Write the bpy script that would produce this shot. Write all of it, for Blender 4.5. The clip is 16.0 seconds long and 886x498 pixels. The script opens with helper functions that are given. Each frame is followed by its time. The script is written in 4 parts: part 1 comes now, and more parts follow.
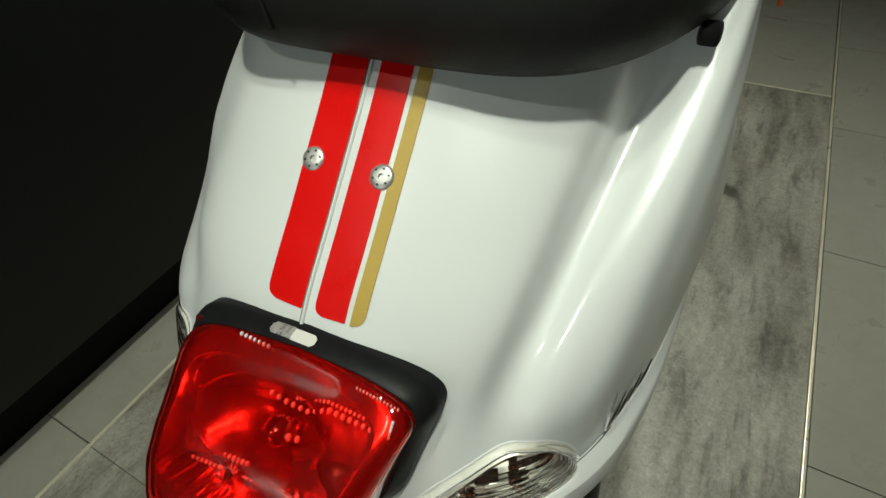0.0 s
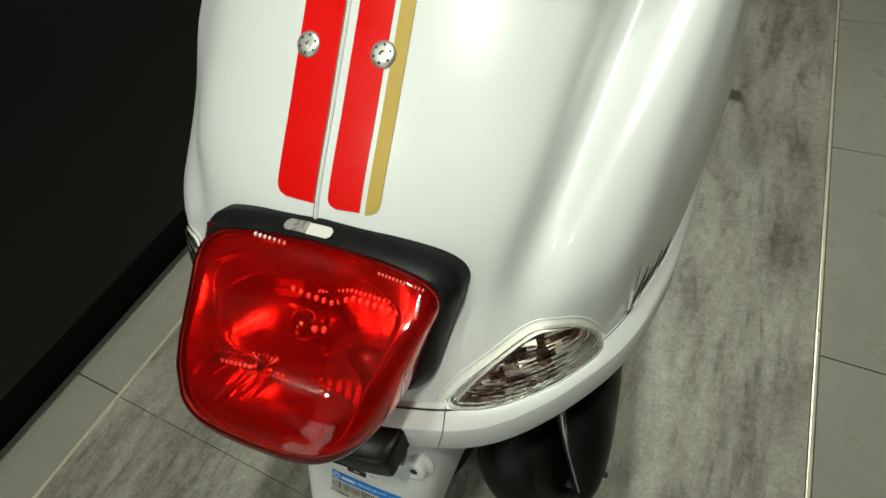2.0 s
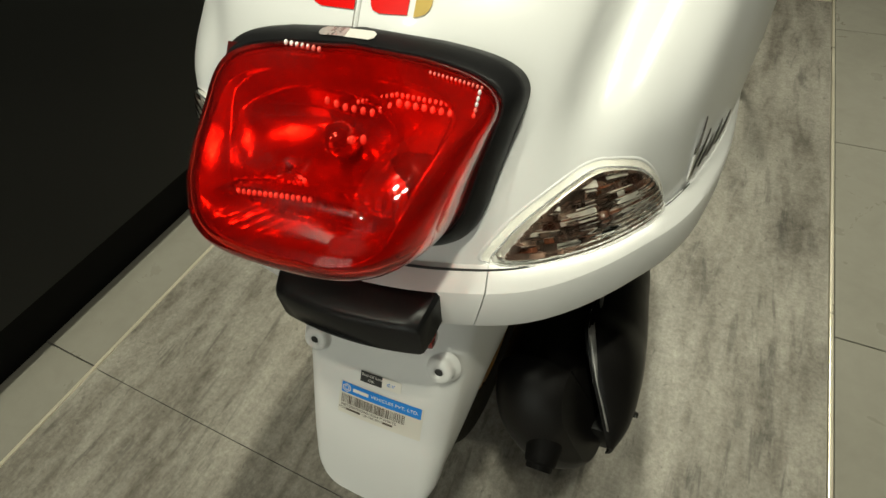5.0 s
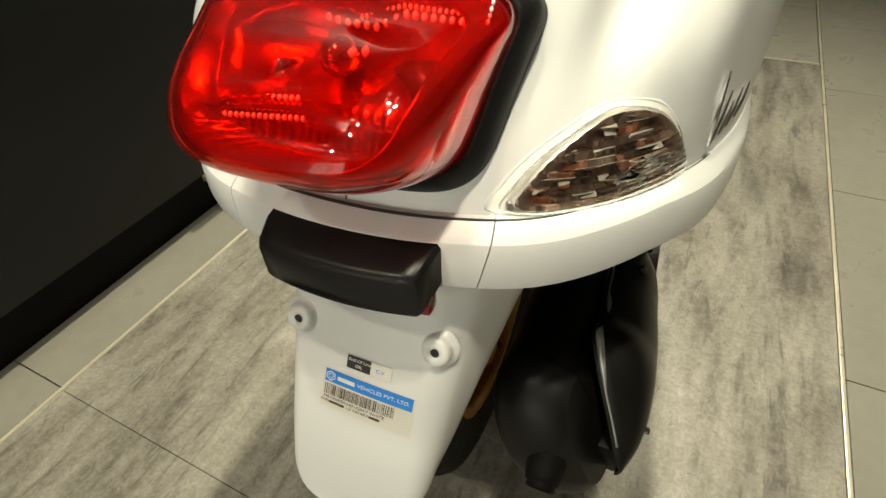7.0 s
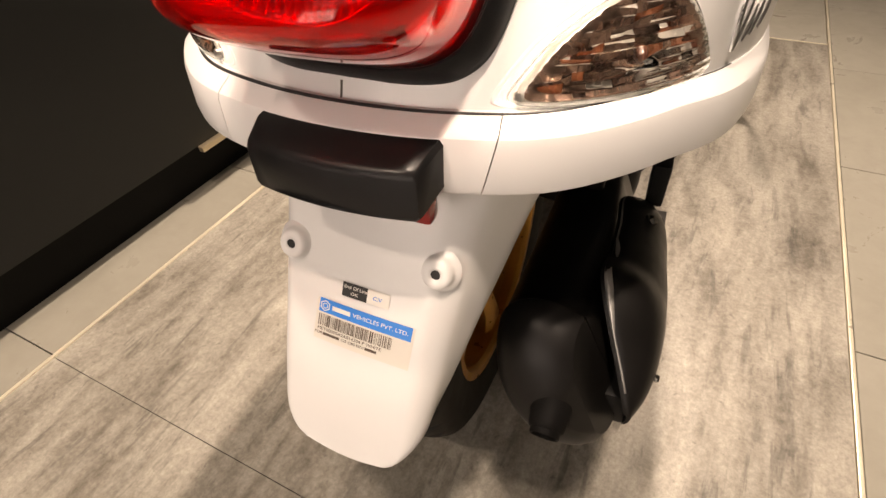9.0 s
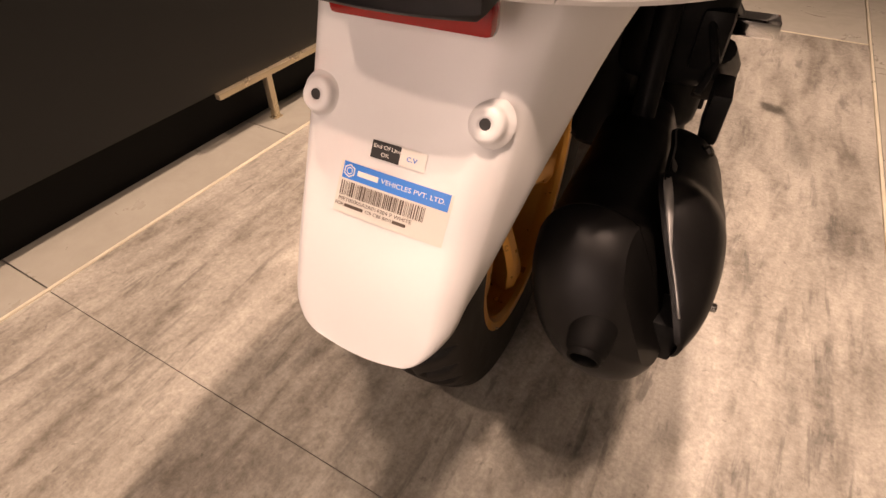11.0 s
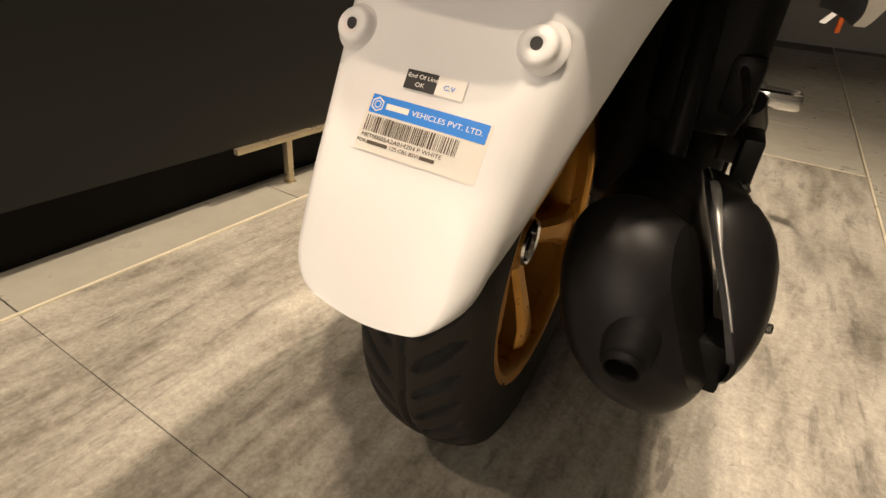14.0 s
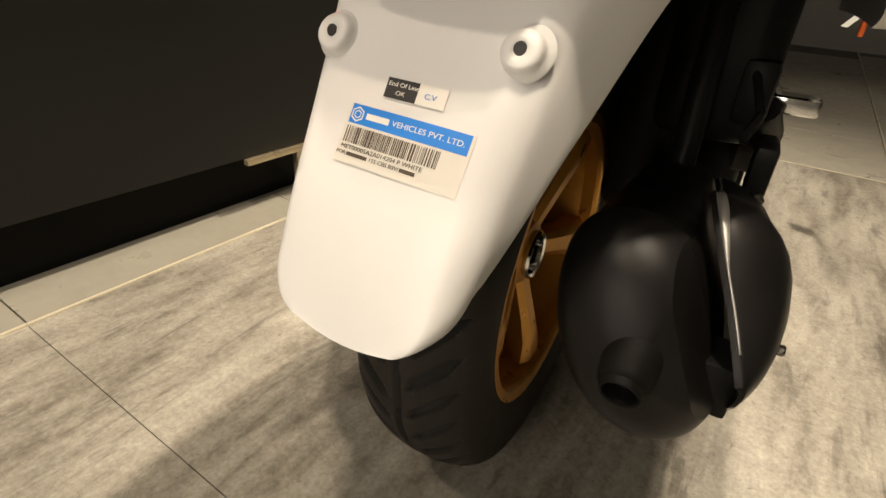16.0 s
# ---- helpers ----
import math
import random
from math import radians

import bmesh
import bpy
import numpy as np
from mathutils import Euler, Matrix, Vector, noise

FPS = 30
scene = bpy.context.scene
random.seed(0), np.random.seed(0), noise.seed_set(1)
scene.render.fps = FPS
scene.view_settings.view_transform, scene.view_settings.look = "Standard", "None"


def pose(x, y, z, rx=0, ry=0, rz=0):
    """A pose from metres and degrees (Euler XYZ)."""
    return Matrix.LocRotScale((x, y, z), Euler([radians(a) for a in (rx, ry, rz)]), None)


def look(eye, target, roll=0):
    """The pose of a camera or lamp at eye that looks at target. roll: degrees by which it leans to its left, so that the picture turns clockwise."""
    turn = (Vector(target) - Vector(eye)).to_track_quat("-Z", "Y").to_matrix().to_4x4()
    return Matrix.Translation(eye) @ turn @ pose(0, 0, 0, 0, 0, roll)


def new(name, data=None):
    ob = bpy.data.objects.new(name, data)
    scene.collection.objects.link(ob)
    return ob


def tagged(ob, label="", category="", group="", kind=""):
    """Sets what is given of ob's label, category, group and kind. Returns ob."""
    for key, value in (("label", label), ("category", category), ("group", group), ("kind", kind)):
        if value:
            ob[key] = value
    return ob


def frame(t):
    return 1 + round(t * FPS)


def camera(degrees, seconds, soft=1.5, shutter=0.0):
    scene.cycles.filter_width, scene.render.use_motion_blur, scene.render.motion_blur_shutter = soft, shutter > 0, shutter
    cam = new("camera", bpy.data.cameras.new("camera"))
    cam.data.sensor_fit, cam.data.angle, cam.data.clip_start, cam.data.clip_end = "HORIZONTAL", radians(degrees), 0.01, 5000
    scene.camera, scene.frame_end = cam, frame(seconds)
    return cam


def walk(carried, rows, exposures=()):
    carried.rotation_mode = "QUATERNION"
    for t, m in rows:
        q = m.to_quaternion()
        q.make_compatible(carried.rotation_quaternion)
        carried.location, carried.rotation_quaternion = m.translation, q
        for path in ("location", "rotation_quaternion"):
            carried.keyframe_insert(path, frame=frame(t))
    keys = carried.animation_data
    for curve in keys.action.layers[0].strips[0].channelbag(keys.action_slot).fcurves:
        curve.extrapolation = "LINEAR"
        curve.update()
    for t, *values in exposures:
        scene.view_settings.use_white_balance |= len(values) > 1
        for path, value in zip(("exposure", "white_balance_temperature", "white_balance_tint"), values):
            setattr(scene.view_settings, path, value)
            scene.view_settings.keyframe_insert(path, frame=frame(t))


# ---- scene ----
cam = camera(80.7, 16.0)


PATH = [
    (0, (0.156, -0.265, 0.815), (-0.591, 0.91, -0.62), -5.3),
    (0.5, (0.156, -0.268, 0.809), (-0.566, 0.879, -0.662), -6.6),
    (1, (0.156, -0.274, 0.801), (-0.558, 0.824, -0.71), -8.6),
    (1.5, (0.157, -0.28, 0.793), (-0.545, 0.773, -0.756), -10.2),
    (2, (0.156, -0.286, 0.789), (-0.536, 0.74, -0.782), -11.3),
    (2.5, (0.155, -0.296, 0.779), (-0.529, 0.718, -0.803), -11.8),
    (3, (0.15, -0.304, 0.768), (-0.522, 0.689, -0.832), -12.3),
    (3.5, (0.146, -0.315, 0.757), (-0.526, 0.699, -0.83), -11.3),
    (4, (0.143, -0.332, 0.741), (-0.515, 0.709, -0.834), -9.7),
    (6.5, (0.146, -0.364, 0.664), (-0.565, 0.912, -0.702), -3.9),
    (7, (0.146, -0.372, 0.653), (-0.569, 0.925, -0.692), -3.6),
    (7.5, (0.149, -0.375, 0.639), (-0.57, 0.944, -0.682), -3.4),
    (8, (0.151, -0.378, 0.628), (-0.562, 0.943, -0.694), -3.0),
    (8.5, (0.152, -0.382, 0.618), (-0.562, 0.928, -0.714), -3.2),
    (9, (0.15, -0.386, 0.611), (-0.56, 0.899, -0.747), -3.2),
    (9.5, (0.151, -0.388, 0.596), (-0.548, 0.87, -0.793), -3.0),
    (12, (0.1356, -0.4256, 0.4882), (-0.3692, 0.4461, -0.3335), 2.47),
    (12.5, (0.1378, -0.4291, 0.4691), (-0.3759, 0.4706, -0.3162), 3.52),
    (13, (0.1388, -0.4291, 0.4581), (-0.3982, 0.5062, -0.2677), 4.34),
    (13.5, (0.1388, -0.4296, 0.4582), (-0.4161, 0.5366, -0.2116), 4.95),
    (14, (0.1405, -0.4287, 0.4500), (-0.4268, 0.5489, -0.1921), 5.23),
    (14.5, (0.1481, -0.4172, 0.4386), (-0.4320, 0.5685, -0.1793), 5.67),
    (15, (0.1444, -0.4107, 0.4461), (-0.4397, 0.5681, -0.1790), 5.12),
    (15.5, (0.1437, -0.4102, 0.4482), (-0.4555, 0.5586, -0.1782), 4.61),
    (16, (0.1461, -0.4099, 0.4480), (-0.4645, 0.5514, -0.1788), 4.16),
]
EXPOSURES = [(0, -1.0, 5700, -8), (2.5, -0.78, 5750, -6), (4, -0.7, 6000, -4), (6.5, -0.08, 6550, -4), (7.5, 0.16, 6800, 4), (9, 0.54, 7300, 22), (12, 0.55, 8150, 38), (12.5, 0.55, 8150, 38), (14, 0.55, 7400, 16), (16, 0.55, 7100, 12)]
walk(cam, [(t, look(eye, target, roll)) for t, eye, target, roll in PATH], EXPOSURES)

# ---- world and lamps ----
world = bpy.data.worlds.new("world")
scene.world = world
world.use_nodes = True
world.node_tree.nodes["Background"].inputs[0].default_value = (0.9, 0.95, 1.0, 1)
world.node_tree.nodes["Background"].inputs[1].default_value = 0.02

CEILING = 2.75
SPOTS = [  # x, y, watts, cone in degrees, target
    (0.27, -0.62, 215, 21, (-0.06, 0.225)),
    (0.35, -0.46, 52, 70, (0.0, -0.1)),
    (-0.06, -0.35, 64, 70, (0.0, -0.1)),
    (-0.57, -1.50, 50, 70, (-0.1, -0.2)),
    (-0.08, 1.60, 285, 100, (-0.16, 0.0)),
    # added only to lift the far beige tiles; its place is assumed
    (0.95, 2.10, 42, 80, (0.8, 1.9)),
]


def spot_lamp(x, y, watts, cone, at):
    data = bpy.data.lights.new("spot_light", "SPOT")
    data.energy, data.color = watts, (1.0, 0.89, 0.73)
    data.spot_size, data.spot_blend, data.shadow_soft_size = radians(cone), 0.95, 0.045
    lamp = new("spot_light", data)
    lamp.matrix_world = look((x, y, CEILING - 0.16), (at[0], at[1], 0))


for row in SPOTS:
    spot_lamp(*row)

# soft fill from the rear, through an assumed, unseen shop window behind the camera
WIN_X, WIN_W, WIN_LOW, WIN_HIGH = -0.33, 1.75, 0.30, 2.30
data = bpy.data.lights.new("window_fill", "AREA")
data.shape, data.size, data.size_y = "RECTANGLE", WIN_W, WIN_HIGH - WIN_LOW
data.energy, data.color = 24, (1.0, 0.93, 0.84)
new("window_fill", data).matrix_world = look((WIN_X, -3.60, (WIN_LOW + WIN_HIGH) / 2), (WIN_X, 0, (WIN_LOW + WIN_HIGH) / 2))


# ---- materials ----
def material(name, color, rough=0.5, metal=0.0, coat=0.0, vary=0.15, scale=40.0, bump=0.0, bump_scale=200.0, stretch=(1, 1, 1),
             rough_vary=0.08, spec=0.5):
    """A principled material whose colour and gloss vary at two scales."""
    m = bpy.data.materials.new(name)
    m.use_nodes = True
    nt = m.node_tree
    b = nt.nodes["Principled BSDF"]
    tc = nt.nodes.new("ShaderNodeTexCoord")
    mp = nt.nodes.new("ShaderNodeMapping")
    mp.inputs["Scale"].default_value = stretch
    nt.links.new(tc.outputs["Object"], mp.inputs["Vector"])
    n1 = nt.nodes.new("ShaderNodeTexNoise")
    n1.inputs["Scale"].default_value, n1.inputs["Detail"].default_value = scale, 6
    n2 = nt.nodes.new("ShaderNodeTexNoise")
    n2.inputs["Scale"].default_value, n2.inputs["Detail"].default_value = scale * 0.13, 3
    for n in (n1, n2):
        nt.links.new(mp.outputs[0], n.inputs["Vector"])
    add = nt.nodes.new("ShaderNodeMath")
    add.operation = "ADD"
    nt.links.new(n1.outputs[0], add.inputs[0])
    nt.links.new(n2.outputs[0], add.inputs[1])
    ramp = nt.nodes.new("ShaderNodeMapRange")
    ramp.inputs["From Min"].default_value, ramp.inputs["From Max"].default_value = 0.6, 1.4
    ramp.inputs["To Min"].default_value, ramp.inputs["To Max"].default_value = 1 - vary, 1 + vary
    nt.links.new(add.outputs[0], ramp.inputs["Value"])
    mul = nt.nodes.new("ShaderNodeVectorMath")
    mul.operation = "SCALE"
    mul.inputs[0].default_value = color[:3]
    nt.links.new(ramp.outputs[0], mul.inputs["Scale"])
    nt.links.new(mul.outputs[0], b.inputs["Base Color"])
    rr = nt.nodes.new("ShaderNodeMapRange")
    rr.inputs["From Min"].default_value, rr.inputs["From Max"].default_value = 0.3, 0.7
    rr.inputs["To Min"].default_value, rr.inputs["To Max"].default_value = max(0.0, rough - rough_vary), rough + rough_vary
    nt.links.new(n1.outputs[0], rr.inputs["Value"])
    nt.links.new(rr.outputs[0], b.inputs["Roughness"])
    b.inputs["Metallic"].default_value = metal
    b.inputs["Specular IOR Level"].default_value = spec
    b.inputs["Coat Weight"].default_value = coat
    b.inputs["Coat Roughness"].default_value = 0.06
    if bump:
        n3 = nt.nodes.new("ShaderNodeTexNoise")
        n3.inputs["Scale"].default_value, n3.inputs["Detail"].default_value = bump_scale, 4
        nt.links.new(mp.outputs[0], n3.inputs["Vector"])
        bp = nt.nodes.new("ShaderNodeBump")
        bp.inputs["Strength"].default_value, bp.inputs["Distance"].default_value = bump, 0.001
        nt.links.new(n3.outputs[0], bp.inputs["Height"])
        nt.links.new(bp.outputs[0], b.inputs["Normal"])
    return m


def clear_lens(name, color, rough=0.02, wave=0.0, wave_scale=200.0, ior=1.35, bands=0.0):
    """Moulded plastic that lets light through."""
    m = bpy.data.materials.new(name)
    m.use_nodes = True
    nt = m.node_tree
    b = nt.nodes["Principled BSDF"]
    b.inputs["Base Color"].default_value = (*color, 1)
    b.inputs["Roughness"].default_value = rough
    b.inputs["IOR"].default_value = ior
    b.inputs["Transmission Weight"].default_value = 1.0
    if wave:
        tc = nt.nodes.new("ShaderNodeTexCoord")
        w = nt.nodes.new("ShaderNodeTexNoise")
        w.inputs["Scale"].default_value, w.inputs["Detail"].default_value = wave_scale, 1
        nt.links.new(tc.outputs["Object"], w.inputs["Vector"])
        bp = nt.nodes.new("ShaderNodeBump")
        bp.inputs["Strength"].default_value, bp.inputs["Distance"].default_value = wave, 0.002
        nt.links.new(w.outputs[0], bp.inputs["Height"])
        nt.links.new(bp.outputs[0], b.inputs["Normal"])
        if bands:
            wv = nt.nodes.new("ShaderNodeTexWave")
            wv.bands_direction = "Z"
            wv.inputs["Scale"].default_value, wv.inputs["Distortion"].default_value = bands, 0.6
            nt.links.new(tc.outputs["Object"], wv.inputs["Vector"])
            b2 = nt.nodes.new("ShaderNodeBump")
            b2.inputs["Strength"].default_value, b2.inputs["Distance"].default_value = 0.25, 0.0010
            nt.links.new(wv.outputs[0], b2.inputs["Height"])
            nt.links.new(bp.outputs[0], b2.inputs["Normal"])
            nt.links.new(b2.outputs[0], b.inputs["Normal"])
    return m


def stone_tile(name, dark, mid, light, scale, stretch, rough, contrast=1.0, spots=0.0):
    """Mottled stone-look tile; each tile takes its own part of the pattern."""
    m = bpy.data.materials.new(name)
    m.use_nodes = True
    nt = m.node_tree
    b = nt.nodes["Principled BSDF"]
    tc = nt.nodes.new("ShaderNodeTexCoord")
    info = nt.nodes.new("ShaderNodeObjectInfo")
    off = nt.nodes.new("ShaderNodeVectorMath")
    off.operation = "SCALE"
    off.inputs[0].default_value = (13.0, 7.0, 5.0)
    nt.links.new(info.outputs["Random"], off.inputs["Scale"])
    add = nt.nodes.new("ShaderNodeVectorMath")
    nt.links.new(tc.outputs["Object"], add.inputs[0])
    nt.links.new(off.outputs[0], add.inputs[1])
    mp = nt.nodes.new("ShaderNodeMapping")
    mp.inputs["Scale"].default_value = stretch
    nt.links.new(add.outputs[0], mp.inputs["Vector"])
    outs = []
    for sc, det, dist in ((scale, 8, 0.5), (scale * 4.1, 12, 0.8), (scale * 15, 10, 0.2)):
        n = nt.nodes.new("ShaderNodeTexNoise")
        n.inputs["Scale"].default_value, n.inputs["Detail"].default_value = sc, det
        n.inputs["Roughness"].default_value, n.inputs["Distortion"].default_value = 0.62, dist
        nt.links.new(mp.outputs[0], n.inputs["Vector"])
        outs.append(n.outputs[0])
    mix = None
    for o, w in zip(outs, (0.38, 0.34, 0.28)):
        k = nt.nodes.new("ShaderNodeMath")
        k.operation = "MULTIPLY_ADD"
        k.inputs[1].default_value = w
        nt.links.new(o, k.inputs[0])
        if mix is None:
            k.inputs[2].default_value = 0.0
        else:
            nt.links.new(mix, k.inputs[2])
        mix = k.outputs[0]
    ramp = nt.nodes.new("ShaderNodeValToRGB")
    e = ramp.color_ramp.elements
    e[0].position, e[0].color = 0.5 - 0.15 / contrast, (*dark, 1)
    e[1].position, e[1].color = 0.5 + 0.13 / contrast, (*light, 1)
    e.new(0.49).color = (*mid, 1)
    nt.links.new(mix, ramp.inputs[0])
    nt.links.new(ramp.outputs[0], b.inputs["Base Color"])
    rr = nt.nodes.new("ShaderNodeMapRange")
    rr.inputs["From Min"].default_value, rr.inputs["From Max"].default_value = 0.35, 0.65
    rr.inputs["To Min"].default_value, rr.inputs["To Max"].default_value = rough + 0.12, rough - 0.08
    nt.links.new(outs[1], rr.inputs["Value"])
    nt.links.new(rr.outputs[0], b.inputs["Roughness"])
    bp = nt.nodes.new("ShaderNodeBump")
    bp.inputs["Strength"].default_value, bp.inputs["Distance"].default_value = 0.25, 0.0012
    nt.links.new(outs[2], bp.inputs["Height"])
    nt.links.new(bp.outputs[0], b.inputs["Normal"])
    return m


def cement_tile():
    """Grey cement-look tile: broad clouds, finer mottling, drawn-out scratches and a little grain."""
    m = bpy.data.materials.new("grey_cement_tile")
    m.use_nodes = True
    nt = m.node_tree
    b = nt.nodes["Principled BSDF"]
    geo = nt.nodes.new("ShaderNodeNewGeometry")

    def noise(scale, stretch, detail, rough, dist):
        mp = nt.nodes.new("ShaderNodeMapping")
        mp.inputs["Scale"].default_value = stretch
        nt.links.new(geo.outputs["Position"], mp.inputs["Vector"])
        n = nt.nodes.new("ShaderNodeTexNoise")
        n.inputs["Scale"].default_value, n.inputs["Detail"].default_value = scale, detail
        n.inputs["Roughness"].default_value, n.inputs["Distortion"].default_value = rough, dist
        nt.links.new(mp.outputs[0], n.inputs["Vector"])
        return n.outputs[0]

    def maths(kind, x, y):
        k = nt.nodes.new("ShaderNodeMath")
        k.operation = kind
        for i, v in enumerate((x, y)):
            if isinstance(v, (int, float)):
                k.inputs[i].default_value = v
            else:
                nt.links.new(v, k.inputs[i])
        return k.outputs[0]

    def span(v, a, c, lo, hi):
        r = nt.nodes.new("ShaderNodeMapRange")
        for i, x in enumerate((a, c, lo, hi)):
            r.inputs[i + 1].default_value = x
        nt.links.new(v, r.inputs[0])
        return r.outputs[0]

    cloud = noise(4.6, (1.7, 0.55, 1), 4, 0.55, 0.7)
    mottle = noise(14, (2.0, 0.40, 1), 4, 0.55, 0.5)
    streak = noise(30, (2.0, 0.34, 1), 5, 0.60, 0.5)
    grain = noise(60, (1.15, 0.85, 1), 12, 0.72, 0.2)
    fleck = span(streak, 0.36, 0.47, 0.56, 1.0)
    gate = span(noise(7, (1.4, 0.6, 1), 3, 0.5, 0.4), 0.42, 0.60, 0.0, 1.0)
    lines = maths("ADD", maths("MULTIPLY", maths("SUBTRACT", fleck, 1.0), gate), 1.0)
    pits = span(noise(75, (1.0, 0.75, 1), 6, 0.62, 0.5), 0.30, 0.37, 0.62, 1.0)
    fine = maths("MULTIPLY", pits, span(noise(190, (1.0, 0.9, 1), 8, 0.75, 0.0), 0.34, 0.66, 0.76, 1.20))
    lines = maths("MULTIPLY", lines, fine)
    base = maths("ADD", maths("MULTIPLY", cloud, 0.36), maths("MULTIPLY", mottle, 0.34))
    base = maths("ADD", base, maths("MULTIPLY", grain, 0.30))
    ramp = nt.nodes.new("ShaderNodeValToRGB")
    e = ramp.color_ramp.elements
    e[0].position, e[0].color = 0.39, (0.135, 0.119, 0.095, 1)
    e[1].position, e[1].color = 0.605, (0.40, 0.375, 0.325, 1)
    e.new(0.49).color = (0.272, 0.251, 0.213, 1)
    nt.links.new(base, ramp.inputs[0])
    mul = nt.nodes.new("ShaderNodeVectorMath")
    mul.operation = "SCALE"
    nt.links.new(ramp.outputs[0], mul.inputs[0])
    nt.links.new(lines, mul.inputs["Scale"])
    nt.links.new(mul.outputs[0], b.inputs["Base Color"])
    nt.links.new(span(mottle, 0.35, 0.65, 0.52, 0.36), b.inputs["Roughness"])
    bp = nt.nodes.new("ShaderNodeBump")
    bp.inputs["Strength"].default_value, bp.inputs["Distance"].default_value = 0.18, 0.0012
    nt.links.new(mottle, bp.inputs["Height"])
    nt.links.new(bp.outputs[0], b.inputs["Normal"])
    return m


WHITE = material("white_paint", (0.76, 0.765, 0.76), 0.30, coat=0.35, vary=0.004, scale=12, rough_vary=0.005)
WHITE_MATT = material("white_plastic", (0.75, 0.75, 0.745), 0.38, coat=0.25, vary=0.01, scale=50, rough_vary=0.02, bump=0.03, bump_scale=700)
BLACK = material("black_plastic", (0.011, 0.011, 0.0115), 0.40, vary=0.2, scale=80, bump=0.12, bump_scale=1500, spec=0.13)
PLATE_BLACK = material("smooth_black_plastic", (0.012, 0.012, 0.0125), 0.36, vary=0.1, scale=80, spec=0.24)
BLACK_SATIN = material("satin_black_metal", (0.0042, 0.0042, 0.0043), 0.42, vary=0.3, scale=30, bump=0.06, bump_scale=900, spec=0.13)
MUFFLER = material("heatproof_black_paint", (0.0070, 0.0064, 0.0060), 0.38, vary=0.25, scale=25, bump=0.05, bump_scale=1200, spec=0.20)
# outlet pipe and cone: blacker and duller than the silencer
OUTLET_BLACK = material("dull_black_paint", (0.0045, 0.0042, 0.0040), 0.62, vary=0.3, scale=40, bump=0.05, bump_scale=900, spec=0.09)
ENGINE_BLACK = material("oily_black_engine", (0.0120, 0.0120, 0.0115), 0.38, vary=0.4, scale=30, bump=0.1, bump_scale=400, spec=0.10)
VINYL = material("black_vinyl", (0.014, 0.014, 0.013), 0.5, vary=0.2, scale=60, bump=0.35, bump_scale=1300, spec=0.22)
RUBBER = material("tyre_rubber", (0.026, 0.023, 0.019), 0.72, vary=0.35, scale=50, bump=0.12, bump_scale=800, spec=0.14)
# near-black that carries the shade of the tread grooves and the outlet bore
RECESS_SHADE = material("recess_shade_black", (0.004, 0.004, 0.004), 0.9, vary=0.1)
BRONZE = material("bronze_alloy", (0.60, 0.30, 0.06), 0.34, metal=0.55, vary=0.08, scale=60, bump=0.05, bump_scale=900)
CHROME = material("chrome", (0.80, 0.80, 0.80), 0.10, metal=1.0, vary=0.06, rough_vary=0.05)
SCREW = material("bright_screw", (0.62, 0.61, 0.58), 0.32, metal=0.75, vary=0.1)
STEEL = material("dull_steel", (0.45, 0.44, 0.42), 0.35, metal=1.0, vary=0.15)
BOLT = material("dark_bolt", (0.10, 0.095, 0.085), 0.3, metal=0.9, vary=0.2)
ALU = material("checker_aluminium", (0.11, 0.105, 0.10), 0.36, metal=1.0, vary=0.12, scale=50)
SILVER = material("silvered_plastic", (0.42, 0.40, 0.37), 0.36, metal=0.7, vary=0.15, scale=120)
RED_REFLECT = material("red_lamp_bowl", (0.68, 0.024, 0.016), 0.13, metal=0.92, vary=0.25, scale=40, bump=0.25, bump_scale=120)
RED_LENS = clear_lens("red_lens", (0.97, 0.08, 0.055), 0.02, 0.04, 120, 1.18)
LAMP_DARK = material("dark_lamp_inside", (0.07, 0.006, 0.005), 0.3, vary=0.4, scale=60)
OPTIC = material("silvered_optic", (0.95, 0.94, 0.92), 0.25, metal=0.15, vary=0.05)


def milky(m, color, share):
    """Lets part of a lens scatter light as dyed plastic does."""
    nt = m.node_tree
    b = nt.nodes["Principled BSDF"]
    tr = nt.nodes.new("ShaderNodeBsdfTranslucent")
    df = nt.nodes.new("ShaderNodeBsdfDiffuse")
    half, mix = nt.nodes.new("ShaderNodeMixShader"), nt.nodes.new("ShaderNodeMixShader")
    tr.inputs["Color"].default_value = df.inputs["Color"].default_value = (*color, 1)
    half.inputs[0].default_value, mix.inputs[0].default_value = 0.6, share
    nt.links.new(df.outputs[0], half.inputs[1])
    nt.links.new(tr.outputs[0], half.inputs[2])
    nt.links.new(b.outputs[0], mix.inputs[1])
    nt.links.new(half.outputs[0], mix.inputs[2])
    nt.links.new(mix.outputs[0], nt.nodes["Material Output"].inputs["Surface"])


RED_LENS.node_tree.nodes["Principled BSDF"].inputs["Coat Weight"].default_value = 1.0
RED_LENS.node_tree.nodes["Principled BSDF"].inputs["Coat Roughness"].default_value = 0.03
milky(RED_LENS, (0.75, 0.002, 0.002), 0.05)
RED_DARK = material("dark_red_reflector", (0.32, 0.006, 0.006), 0.22, coat=0.5)
CLEAR = clear_lens("clear_lens", (0.97, 0.97, 0.94), 0.02, 0.05, 160, 1.3)
CLEAR_RIBBED = clear_lens("ribbed_clear_lens", (0.96, 0.96, 0.93), 0.03, 0.05, 160, 1.30, 95.0)
AMBER = material("amber_bulb", (0.05, 0.02, 0.012), 0.2, vary=0.4, scale=120)
